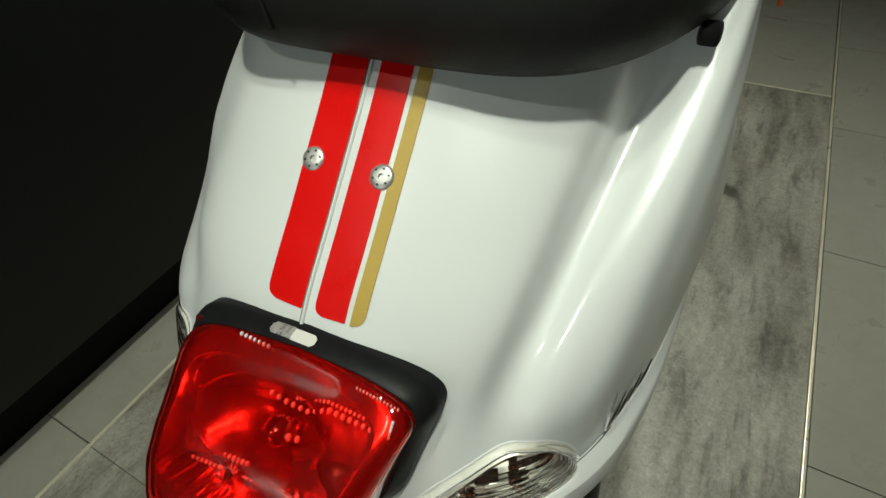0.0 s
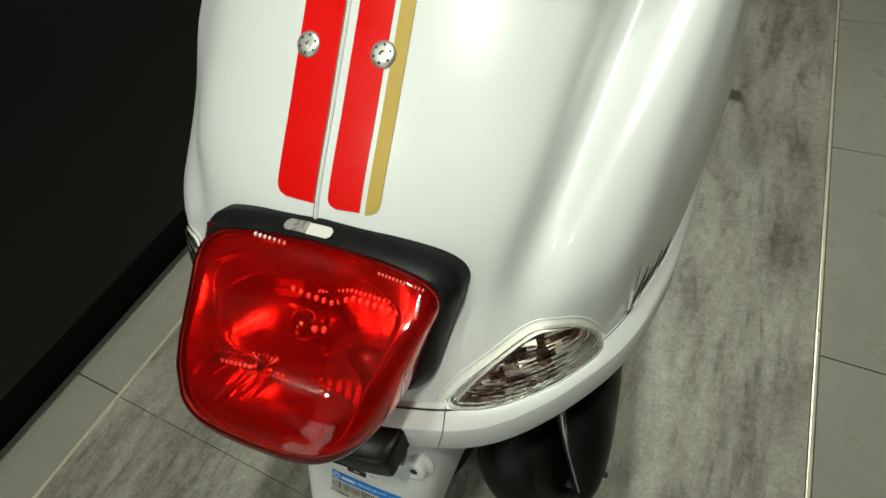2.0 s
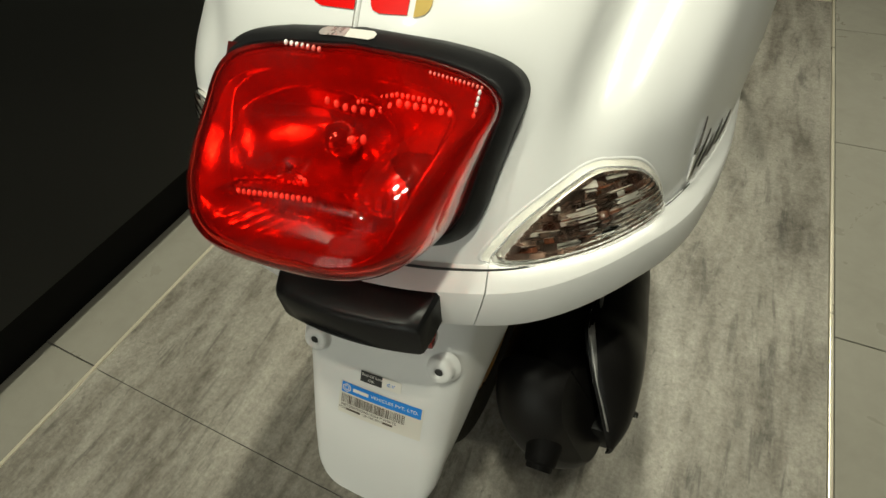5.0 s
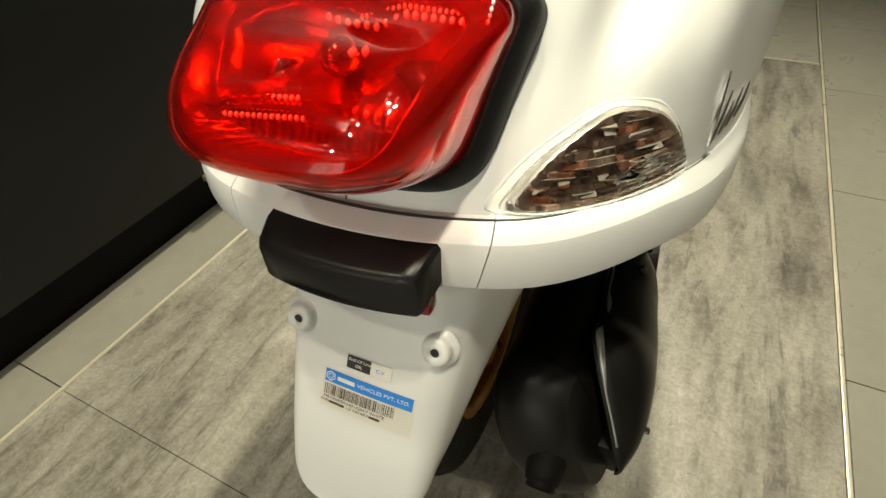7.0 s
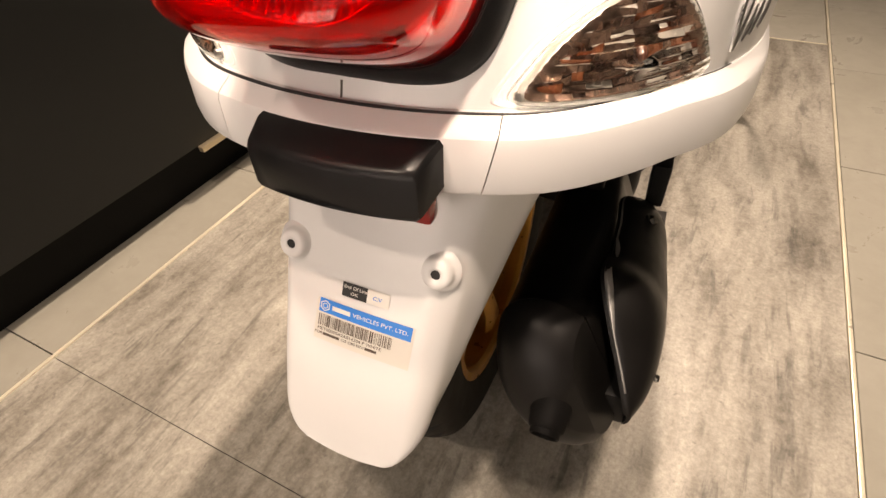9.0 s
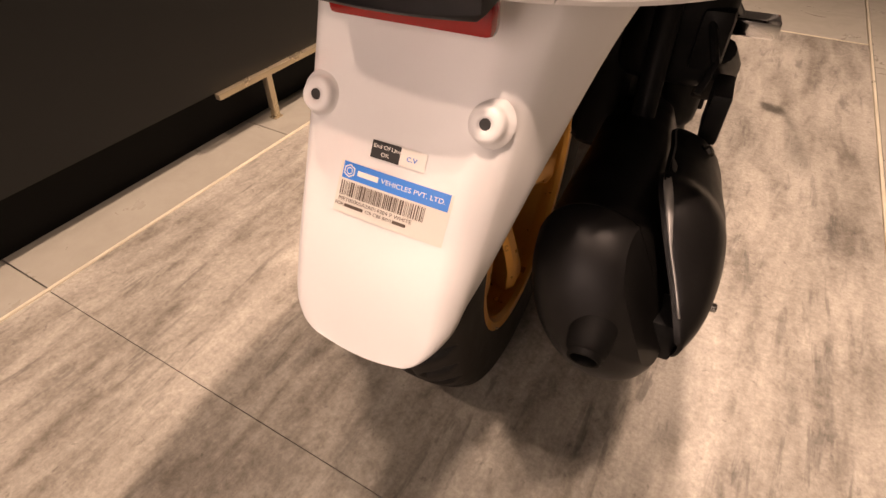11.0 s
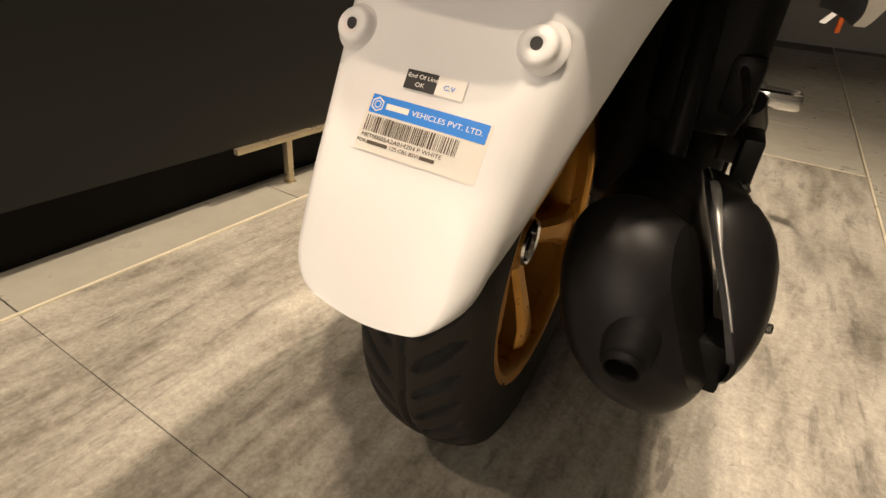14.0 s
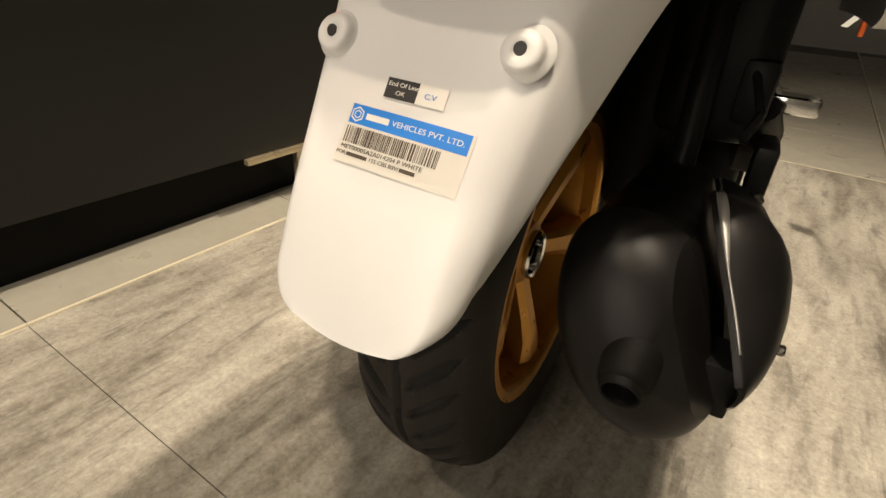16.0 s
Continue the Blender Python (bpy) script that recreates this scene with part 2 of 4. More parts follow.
SMOKE = material("lamp_inside", (0.23, 0.145, 0.11), 0.26, metal=0.75, vary=0.95, scale=190, bump=0.8, bump_scale=260)
LAMP_BROWN = material("brown_lamp_shade", (0.10, 0.062, 0.046), 0.25, metal=0.4, vary=0.5, scale=150)
LAMP_ORANGE = material("orange_brown_lamp_shade", (0.26, 0.085, 0.035), 0.25, metal=0.4, vary=0.5, scale=150)
AMBER_GLASS = material("orange_reflector", (0.80, 0.14, 0.02), 0.2, vary=0.1, coat=0.5)
RIM_GREY = material("indicator_rim_grey", (0.66, 0.65, 0.62), 0.4, vary=0.15, scale=200)
RED = material("red_decal", (0.68, 0.0015, 0.002), 0.34, vary=0.03, spec=0.2)
GOLD = material("gold_decal", (0.50, 0.35, 0.075), 0.4, vary=0.05, scale=200, spec=0.3)
PAPER = material("cream_label_paper", (0.72, 0.695, 0.63), 0.55, vary=0.03)
PAPER_WHITE = material("white_label_paper", (0.80, 0.78, 0.73), 0.5, vary=0.03)
BLUE = material("blue_label_ink", (0.010, 0.22, 0.74), 0.5, vary=0.03)
CODE_INK = material("brown_black_print", (0.085, 0.062, 0.045), 0.6, vary=0.15)
INK = material("black_ink", (0.02, 0.02, 0.02), 0.6, vary=0.1)
FOIL = material("silver_foil_sticker", (0.62, 0.60, 0.58), 0.3, metal=0.6, vary=0.5, scale=300, bump=0.4, bump_scale=500)
CABINET = material("black_cabinet_panel", (0.017, 0.018, 0.017), 0.45, vary=0.12, scale=3, bump=0.05, bump_scale=300, spec=0.25)
# black board, deepened further to hold the shade under the cabinet
PLINTH = material("shaded_black_plinth", (0.004, 0.004, 0.004), 0.5, vary=0.2, scale=4, spec=0.12)
CHAMPAGNE = material("champagne_metal", (0.62, 0.52, 0.36), 0.3, metal=0.8, vary=0.06, scale=20)
BRASS_STRIP = material("brass_edge_strip", (0.80, 0.74, 0.58), 0.34, metal=0.45, vary=0.12, scale=12)
GROUT = material("dark_grout", (0.17, 0.16, 0.14), 0.85, vary=0.2, scale=30)
WALL = material("grey_wall_paint", (0.38, 0.37, 0.34), 0.8, vary=0.06, scale=4)
CEIL = material("ceiling_paint", (0.55, 0.54, 0.52), 0.9, vary=0.05, scale=4)
GREY_TILE = cement_tile()
BEIGE_TILE = stone_tile("beige_porcelain_tile", (0.26, 0.245, 0.205), (0.30, 0.285, 0.24), (0.335, 0.32, 0.275), 2.5, (1, 1, 1), 0.34, 0.8)


# ---- building helpers ----
def mesh_object(name, bm, mat, smooth=True):
    me = bpy.data.meshes.new(name)
    bmesh.ops.recalc_face_normals(bm, faces=bm.faces)
    bm.to_mesh(me)
    bm.free()
    for mt in (mat if isinstance(mat, (list, tuple)) else [mat]):
        me.materials.append(mt)
    if smooth:
        me.polygons.foreach_set("use_smooth", [True] * len(me.polygons))
    return new(name, me)


def part(name, bm, mat, parent, label="", smooth=True, sharp=35):
    """Links a bmesh as one mesh object under a thing or a part."""
    ob = mesh_object(name, bm, mat, smooth)
    ob.parent = parent
    if smooth and sharp:
        ob.data.set_sharp_from_angle(angle=radians(sharp))
    if label:
        tagged(ob, label)
    return ob


def thing(name, label, category, m=None, group="", kind=""):
    ob = new(name)
    ob.empty_display_size = 0.05
    if m is not None:
        ob.matrix_world = m
    return tagged(ob, label, category, group, kind)


def loft(rows, close_u=False, close_v=False, cap=False, bm=None):
    """Quads between rows of points."""
    bm = bm or bmesh.new()
    vs = [[bm.verts.new(p) for p in r] for r in rows]
    n = len(rows[0])
    for i in range(len(rows) - (0 if close_v else 1)):
        a, b = vs[i], vs[(i + 1) % len(rows)]
        for j in range(n - (0 if close_u else 1)):
            q = [a[j], a[(j + 1) % n], b[(j + 1) % n], b[j]]
            if len({v.co.to_tuple(7) for v in q}) >= 3:
                try:
                    bm.faces.new(q)
                except ValueError:
                    pass
    if cap:
        for r in (vs[0], vs[-1]):
            try:
                bm.faces.new(r)
            except ValueError:
                pass
    return bm


def slab(rows, thick, side):
    """A sheet with thickness: rows of points, and the same rows pushed along side(point)."""
    back = [[tuple(Vector(p) + Vector(side(p)) * thick) for p in r] for r in rows]
    bm = bmesh.new()
    f = [[bm.verts.new(p) for p in r] for r in rows]
    k = [[bm.verts.new(p) for p in r] for r in back]
    h, w = len(rows), len(rows[0])
    for i in range(h - 1):
        for j in range(w - 1):
            bm.faces.new((f[i][j], f[i][j + 1], f[i + 1][j + 1], f[i + 1][j]))
            bm.faces.new((k[i][j], k[i + 1][j], k[i + 1][j + 1], k[i][j + 1]))
    loop = [(0, j) for j in range(w)] + [(i, w - 1) for i in range(1, h)] + [(h - 1, j) for j in range(w - 2, -1, -1)] + [(i, 0) for i in range(h - 2, 0, -1)]
    for a, b in zip(loop, loop[1:] + loop[:1]):
        bm.faces.new((f[a[0]][a[1]], k[a[0]][a[1]], k[b[0]][b[1]], f[b[0]][b[1]]))
    return bm


def box(size, at=(0, 0, 0), bevel=0.0, seg=2, turn=None, bm=None):
    bm = bm or bmesh.new()
    m = Matrix.Translation(at) @ (turn if turn is not None else Matrix()) @ Matrix.Diagonal((*size, 1))
    r = bmesh.ops.create_cube(bm, size=1, matrix=m)
    if bevel:
        edges = list({e for v in r["verts"] for e in v.link_edges})
        bmesh.ops.bevel(bm, geom=edges, offset=bevel, segments=seg, affect="EDGES", profile=0.6)
    return bm


def rod(a, b, r0, r1=None, n=20, bevel=0.0, bm=None):
    """A round bar from a to b, with chamfered ends."""
    bm = bm or bmesh.new()
    a, b = Vector(a), Vector(b)
    r1 = r0 if r1 is None else r1
    turn = (b - a).to_track_quat("Z", "Y").to_matrix().to_4x4()
    L = (b - a).length
    prof = [(max(r0 - bevel, 1e-4), 0), (r0, bevel), (r1, L - bevel), (max(r1 - bevel, 1e-4), L)] if bevel else [(r0, 0), (r1, L)]
    rows = [[tuple(a + turn.to_3x3() @ Vector((r * math.cos(2 * math.pi * i / n), r * math.sin(2 * math.pi * i / n), h))) for i in range(n)] for r, h in prof]
    return loft(rows, close_u=True, cap=True, bm=bm)


def tube(points, radius, n=10, bm=None, closed=False):
    """A round bar along a line of points."""
    bm = bm or bmesh.new()
    pts = [Vector(p) for p in points]
    rows = []
    up = Vector((0.13, 0.31, 0.94)).normalized()
    for i, p in enumerate(pts):
        a = pts[i - 1] if i or closed else p
        b = pts[(i + 1) % len(pts)] if i + 1 < len(pts) or closed else p
        d = (b - a).normalized()
        x = d.cross(up).normalized()
        y = d.cross(x)
        r = radius[i] if isinstance(radius, (list, tuple)) else radius
        rows.append([tuple(p + r * (x * math.cos(2 * math.pi * k / n) + y * math.sin(2 * math.pi * k / n))) for k in range(n)])
    return loft(rows, close_u=True, close_v=closed, cap=not closed, bm=bm)


def lathe(profile, n=64, bm=None):
    """Turns (radius, across) points round the sideways axis."""
    rows = [[(x, r * math.cos(2 * math.pi * i / n), r * math.sin(2 * math.pi * i / n)) for i in range(n)] for r, x in profile]
    return loft(rows, close_u=True, bm=bm)


def writing(text, size, mat, parent, m, m_x, name="lettering"):
    """Flat raised letters in the built-in font."""
    cu = bpy.data.curves.new(name, "FONT")
    cu.body, cu.size, cu.extrude = text, size, 0.00006
    cu.align_x, cu.align_y = "LEFT", "CENTER"
    tmp = bpy.data.objects.new(name, cu)
    scene.collection.objects.link(tmp)
    dg = bpy.context.evaluated_depsgraph_get()
    me = bpy.data.meshes.new_from_object(tmp.evaluated_get(dg))
    bpy.data.objects.remove(tmp)
    me.materials.clear()
    me.materials.append(mat)
    for v in me.vertices:
        v.co.y *= 0.85
        v.co.z -= 0.90 * ((v.co.x + m_x + 0.005) ** 2 - 0.005 ** 2)
    ob = new(name, me)
    ob.parent = parent
    ob.matrix_local = m
    return ob




# ---- the setting ----
def structure(name, bm, mat, label, smooth=False):
    ob = mesh_object(name, bm, mat, smooth)
    return tagged(ob, label, kind="structure")


structure("wall_west", box((0.15, 9.0, CEILING), (-1.30, 1.0, CEILING / 2)), WALL, "grey painted showroom wall behind the black cabinet")
structure("wall_east", box((0.15, 9.0, CEILING), (3.6, 1.0, CEILING / 2)), WALL, "grey painted showroom wall")
structure("wall_north", box((5.0, 0.15, CEILING), (1.15, 5.5, CEILING / 2)), WALL, "grey painted showroom wall")
bm = box((WIN_X - WIN_W / 2 + 1.35, 0.15, CEILING), ((WIN_X - WIN_W / 2 - 1.35) / 2, -3.5, CEILING / 2))
box((3.65 - WIN_X - WIN_W / 2, 0.15, CEILING), ((3.65 + WIN_X + WIN_W / 2) / 2, -3.5, CEILING / 2), bm=bm)
box((WIN_W, 0.15, WIN_LOW), (WIN_X, -3.5, WIN_LOW / 2), bm=bm)
box((WIN_W, 0.15, CEILING - WIN_HIGH), (WIN_X, -3.5, (CEILING + WIN_HIGH) / 2), bm=bm)
structure("wall_south", bm, WALL, "grey painted showroom wall round the assumed shop window")
# assumed window, out of view, as an opening for the rear fill
window = tagged(new("window_1"), "assumed wide shop window in a dark metal frame, out of view", kind="structure")
bm = bmesh.new()
for z in (WIN_LOW + 0.02, WIN_HIGH - 0.02):
    box((WIN_W - 0.002, 0.05, 0.04), (WIN_X, -3.5, z), 0.003, 1, bm=bm)
for x in (WIN_X - WIN_W / 2 + 0.021, WIN_X, WIN_X + WIN_W / 2 - 0.021):
    box((0.04, 0.048, WIN_HIGH - WIN_LOW - 0.082), (x, -3.5, (WIN_LOW + WIN_HIGH) / 2), 0.003, 1, bm=bm)
part("window_frame", bm, BLACK, window)
for k in (-1, 1):
    pane = part("pane", box((WIN_W / 2 - 0.06, 0.006, WIN_HIGH - WIN_LOW - 0.08), (WIN_X + k * WIN_W / 4, -3.5, (WIN_LOW + WIN_HIGH) / 2)), CLEAR, window, "clear glass of the assumed shop window")
    pane.visible_shadow = False
structure("backdrop", box((6.0, 0.05, 4.0), (WIN_X, -4.2, 1.5)), WALL, "plain backdrop outside the assumed shop window")
structure("ceiling", box((5.2, 9.3, 0.1), (1.15, 1.0, CEILING + 0.05)), CEIL, "pale matt showroom ceiling with spot lamps")


def ceiling_spot(x, y, at):
    """A black tube spot lamp under the ceiling; the light itself hangs in its mouth."""
    t = thing("ceiling_spot", "black tube spot lamp hanging under the pale ceiling", "spot lamp", pose(x, y, CEILING), "ceiling spots")
    part("stem", rod((0, 0, 0), (0, 0, -0.05), 0.008), BLACK, t)
    tip = Vector((at[0] - x, at[1] - y, -(CEILING - 0.16))).normalized()
    bm = bmesh.new()
    turn = (-tip).to_track_quat("Z", "Y").to_matrix()
    rows = []
    for r, h in ((0.02, 0.09), (0.045, 0.085), (0.05, 0.075), (0.05, -0.03), (0.046, -0.03), (0.044, 0.06), (0.02, 0.065)):
        rows.append([tuple(Vector((0, 0, -0.13)) + turn @ Vector((r * math.cos(k * math.pi / 16), r * math.sin(k * math.pi / 16), h))) for k in range(32)])
    part("housing", loft(rows, close_u=True, bm=bm), BLACK, t, "black tube housing")


for row in SPOTS:
    ceiling_spot(row[0], row[1], row[4])

# floor: a dark bed, on which each tile lies with an open joint
TX, TY, PITCH = 0.439, 0.240, 0.488
GL, GR, GFAR, GNEAR = -0.583, 0.431, 1.372, -3.42
floor = structure("floor", box((5.0, 9.0, 0.05), (1.15, 1.0, -0.034)), GROUT, "tiled showroom floor, grey cement-look field framed by beige tiles")


def tile(w, d, name="tile", bevel=0.0006):
    bm = box((w, d, 0.012), (0, 0, -0.006), bevel, 1)
    me = bpy.data.meshes.new(name)
    bm.to_mesh(me)
    bm.free()
    return me


def lay(me, mat, x, y):
    if not me.materials:
        me.materials.append(mat)
    ob = new("tile", me)
    ob.location = (x, y, 0)
    ob.parent = floor
    return ob


# beige tiles right of the grey field, and beyond its far end
whole = tile(PITCH - 0.002, PITCH - 0.002)
for i in range(6):
    for j in range(-7, 10):
        lay(whole, BEIGE_TILE, TX + PITCH * (i + 0.5), TY + PITCH * (j + 0.5))
# beige tiles on the left, running under the cabinet
for j in range(-7, 10):
    lay(whole, BEIGE_TILE, GL - 0.006 - PITCH * 0.5, TY + PITCH * (j + 0.5))
rest = tile((GR - GL) / 2 - 0.003, PITCH - 0.003)
for i in range(2):
    for j in range(7):
        lay(rest, BEIGE_TILE, GL + (GR - GL) * (0.25 + 0.5 * i), GFAR + 0.008 + PITCH * (j + 0.5))
# large grey cement-look tiles, two columns with shifted cross joints
SPLIT = 0.10
for x0, x1, cuts in ((GL, SPLIT, (GNEAR, -2.65, -1.45, -0.250, 0.95, GFAR)), (SPLIT, GR, (GNEAR, -2.24, -1.037, GFAR))):
    for y0, y1 in zip(cuts, cuts[1:]):
        lay(tile(x1 - x0, y1 - y0 - 0.0011, bevel=0), GREY_TILE, (x0 + x1) / 2, (y0 + y1) / 2)

strip = structure("trim_east", box((0.006, 8.8, 0.016), (GR + 0.004, GNEAR + 4.4, -0.0055), 0.0015, 2), BRASS_STRIP, "thin brass edge strip between grey and beige tiles")
structure("trim_west", box((0.006, 8.8, 0.016), (GL - 0.003, GNEAR + 4.4, -0.0055), 0.0015, 2), BRASS_STRIP, "thin brass edge strip between grey and beige tiles")
structure("trim_north", box((GR - GL, 0.006, 0.014), ((GL + GR) / 2, GFAR + 0.004, -0.0055), 0.0015, 2), BRASS_STRIP, "thin brass edge strip at the end of the grey tiles")

# the black cabinet with its champagne metal frame
cabinet = thing("wall_cabinet", "tall matt black cabinet on champagne metal legs along the wall", "cabinet", pose(-0.665, 1.0, 0))
part("carcass", box((0.52, 6.6, 2.1), (-0.262, 0, 0.102 + 1.05), 0.003), CABINET, cabinet)
part("plinth", box((0.44, 6.5, 0.100), (-0.262, 0, 0.0505)), PLINTH, cabinet, "recessed black plinth, its tone deepened for the shade under the cabinet")
bar = part("frame_bar", box((0.012, 3.0, 0.011), (0.002, -0.84 + 1.5, 0.0965), 0.001), CHAMPAGNE, cabinet, "champagne metal bottom rail")
for y in (0.285, 1.15, 2.0):
    part("leg", box((0.014, 0.014, 0.0915), (0.001, y - 1.0, 0.0458), 0.001), CHAMPAGNE, cabinet, "champagne metal leg")
    part("foot", box((0.018, 0.022, 0.003), (0.001, y - 1.0, 0.0015), 0.001), CHAMPAGNE, cabinet)

# ---- the scooter ----
scooter = thing("scooter", "white motor scooter with red and gold racing stripes, seen from behind", "scooter", pose(-0.0063, 0, 0, 0, 0, 4.5))


# ---- the tail of the scooter: plan outline of the right half, level by level ----
LEVELS = (0.495, 0.53, 0.56, 0.60, 0.64, 0.68, 0.715)
OUT_U = ((0.0,) * 7,
         (0.05,) * 7,
         (0.086, 0.086, 0.086, 0.092, 0.099, 0.105, 0.108),
         (0.118, 0.113, 0.107, 0.116, 0.127, 0.139, 0.146),
         (0.128, 0.123, 0.116, 0.1255, 0.1370, 0.1480, 0.153),
         (0.145, 0.142, 0.138, 0.141, 0.1500, 0.1590, 0.162),
         (0.165, 0.164, 0.162, 0.165, 0.170, 0.1725, 0.169),
         (0.187, 0.188, 0.187, 0.183, 0.177, 0.169, 0.158),
         (0.197, 0.198, 0.195, 0.182, 0.165, 0.149, 0.136),
         (0.190, 0.190, 0.183, 0.162, 0.140, 0.124, 0.112))
OUT_V = ((-0.220, -0.206, -0.190, -0.167, -0.122, -0.076, -0.040),
         (-0.215, -0.200, -0.184, -0.161, -0.116, -0.070, -0.034),
         (-0.203, -0.190, -0.172, -0.142, -0.092, -0.042, -0.008),
         (-0.176, -0.171, -0.152, -0.096, -0.040, 0.014, 0.044),
         (-0.164, -0.161, -0.153, -0.104, -0.050, 0.003, 0.033),
         (-0.138, -0.138, -0.136, -0.099, -0.050, 0.002, 0.034),
         (-0.085, -0.084, -0.082, -0.058, -0.018, 0.036, 0.072),
         (0.02, 0.02, 0.018, 0.025, 0.05, 0.10, 0.14),
         (0.14, 0.14, 0.14, 0.15, 0.17, 0.20, 0.23),
         (0.34, 0.34, 0.34, 0.34, 0.34, 0.34, 0.34))


def spline(xs, ys, x):
    """Catmull-Rom through (xs, ys), at the values x."""
    xs, ys, x = np.asarray(xs, float), np.asarray(ys, float), np.clip(np.asarray(x, float), xs[0], xs[-1])
    d = np.gradient(ys, xs)
    i = np.clip(np.searchsorted(xs, x, side="right") - 1, 0, len(xs) - 2)
    h = xs[i + 1] - xs[i]
    k = (x - xs[i]) / h
    return ((1 + 2 * k) * (1 - k) ** 2 * ys[i] + k * (1 - k) ** 2 * h * d[i]
            + k * k * (3 - 2 * k) * ys[i + 1] + k * k * (k - 1) * h * d[i + 1])


def outline(z, n=161):
    """Plan outline of the tail at the height z, from its left front round the back to its right front."""
    us = [float(spline(LEVELS, c, z)) for c in OUT_U]
    vs = [float(spline(LEVELS, c, z)) for c in OUT_V]
    slim = 1 - 0.030 * min(1.0, max(0.0, (z - 0.53) / 0.10)) - 0.085 * min(1.0, max(0.0, (z - 0.62) / 0.08)) + 0.058 * math.exp(-((z - 0.537) / 0.028) ** 2)
    us = [-a * slim for a in us[:0:-1]] + us
    up = min(1.0, max(0.0, (z - 0.55) / 0.05))
    vs = [v + e * up for v, e in zip(vs[:0:-1], (0, 0, 0, 0, 0.009, -0.005, -0.026, 0, 0))] + vs
    key = np.concatenate([[0], np.cumsum(np.hypot(np.diff(us), np.diff(vs)))])
    key -= key[-1] / 2
    s = np.linspace(-1, 1, n)
    s = np.sign(s) * np.abs(s) ** 1.25 * key[-1]
    return spline(key, us, s), spline(key, vs, s)


def edge_drop(v):
    """How far the lower edge of the tail sinks towards the front."""
    return 0.19 * min(max(0.0, v + 0.16), 0.27)


def skin(k, z):
    """A point of the tail's skin: k runs from -1 (left front) over 0 (centre) to 1 (right front)."""
    u, v = outline(z)
    f = np.linspace(-1, 1, len(u))
    a, b = float(np.interp(k, f, u)), float(np.interp(k, f, v))
    low = max(0.0, min(1.0, (0.56 - z) / 0.065))
    return np.array((a, b, z - edge_drop(b) * low))


def skin_at(u, z):
    """The skin's point at the sideways place u, on its back."""
    a, b = outline(z, 401)
    m = (b < 0.1)
    v = float(np.interp(u, a[m], b[m]))
    low = max(0.0, min(1.0, (0.56 - z) / 0.065))
    return np.array((u, v, z - edge_drop(v) * low))


def skin_normal(k, z):
    a = skin(k + 0.01, z) - skin(k - 0.01, z)
    b = skin(k, z + 0.004) - skin(k, z - 0.004)
    n = np.cross(a, b)
    return n / np.linalg.norm(n)


def body_rows(shift=0.0, n=161, rows=46):
    out = []
    for i in range(rows):
        z = 0.495 + (0.715 - 0.495) * i / (rows - 1)
        u, v = outline(z, n)
        low = max(0.0, min(1.0, (0.56 - z) / 0.065))
        out.append([(float(a), float(b), z - edge_drop(float(b)) * low) for a, b in zip(u, v)])
    return out


# the painted tail: skin with its lower edge rolled inwards
skin_rows = body_rows()
inner = [(p[0] * 0.975, p[1] * 0.975 + 0.003, p[2] + 0.002) for p in skin_rows[0]]
roll = [(p[0] * 0.992, p[1] * 0.992 + 0.001, p[2] - 0.002) for p in skin_rows[0]]
body = part("tail_body", loft([inner, roll] + skin_rows), WHITE, scooter, "glossy white painted tail bodywork", sharp=60)
tray = [[(p[0] * k, p[1] * k + 0.02 * (1 - k), p[2] + 0.006) for p in skin_rows[0]] for k in (0.985, 0.7, 0.3)]
part("underside", loft(tray), BLACK_SATIN, scooter, "black underside of the bodywork")


def patch(name, u0, u1, z0, z1, mat, label, lift=0.0005, corner=0.0, n=40, parent=None):
    """A decal on the back of the tail, with its lower corners rounded."""
    rows = []
    m = 10
    for i in range(n + 1):
        z = z0 + (z1 - z0) * (i / n) ** 1.3
        h = (z - z0) * 1.35
        cut = corner - math.sqrt(max(0.0, corner ** 2 - (corner - h) ** 2)) if h < corner else 0.0
        a, b = u0 + cut * (1 if u0 < u1 else -1), u1
        if name == "gold_stripe":
            a, b = u0, u1 - cut
        rows.append([])
        for j in range(m + 1):
            u = a + (b - a) * j / m
            p = skin_at(u, z)
            q = skin_at(u, min(z + 0.003, 0.714)) - skin_at(u, z - 0.003)
            w = skin_at(u + 0.004, z) - skin_at(u - 0.004, z)
            nn = np.cross(w, q)
            nn /= np.linalg.norm(nn)
            rows[-1].append(tuple(p + nn * lift))
    return part(name, loft(rows), mat, parent or body, label, sharp=0)


patch("red_stripe", -0.0285, -0.0052, 0.6055, 0.712, RED, "wide red racing stripe", corner=0.006)
patch("red_stripe", 0.0024, 0.0205, 0.6050, 0.712, RED, "wide red racing stripe", corner=0.005)
patch("gold_stripe", 0.0234, 0.0308, 0.6045, 0.712, GOLD, "narrow gold racing stripe", corner=0.006)

seam = [skin_at(-0.0032, z) for z in np.linspace(0.598, 0.712, 40)]
part("centre_seam", tube([tuple(p + np.array((0, -0.0002, 0.0002))) for p in seam], 0.0011, 8), WHITE, body, "raised white centre seam")
part("seam_gap", tube([tuple(p + np.array((-0.0013, -0.0001, 0.0001))) for p in seam], 0.0005, 6), GROUT, body)
low_seam = [skin_at(-0.002, z) for z in np.linspace(0.4955, 0.512, 6)]
part("seam_gap", tube([tuple(p) for p in low_seam], 0.0006, 6), GROUT, body)


def dome_screw(u, z):
    p = skin_at(u, z)
    n = Vector((0.05, -0.66, 0.75)).normalized()
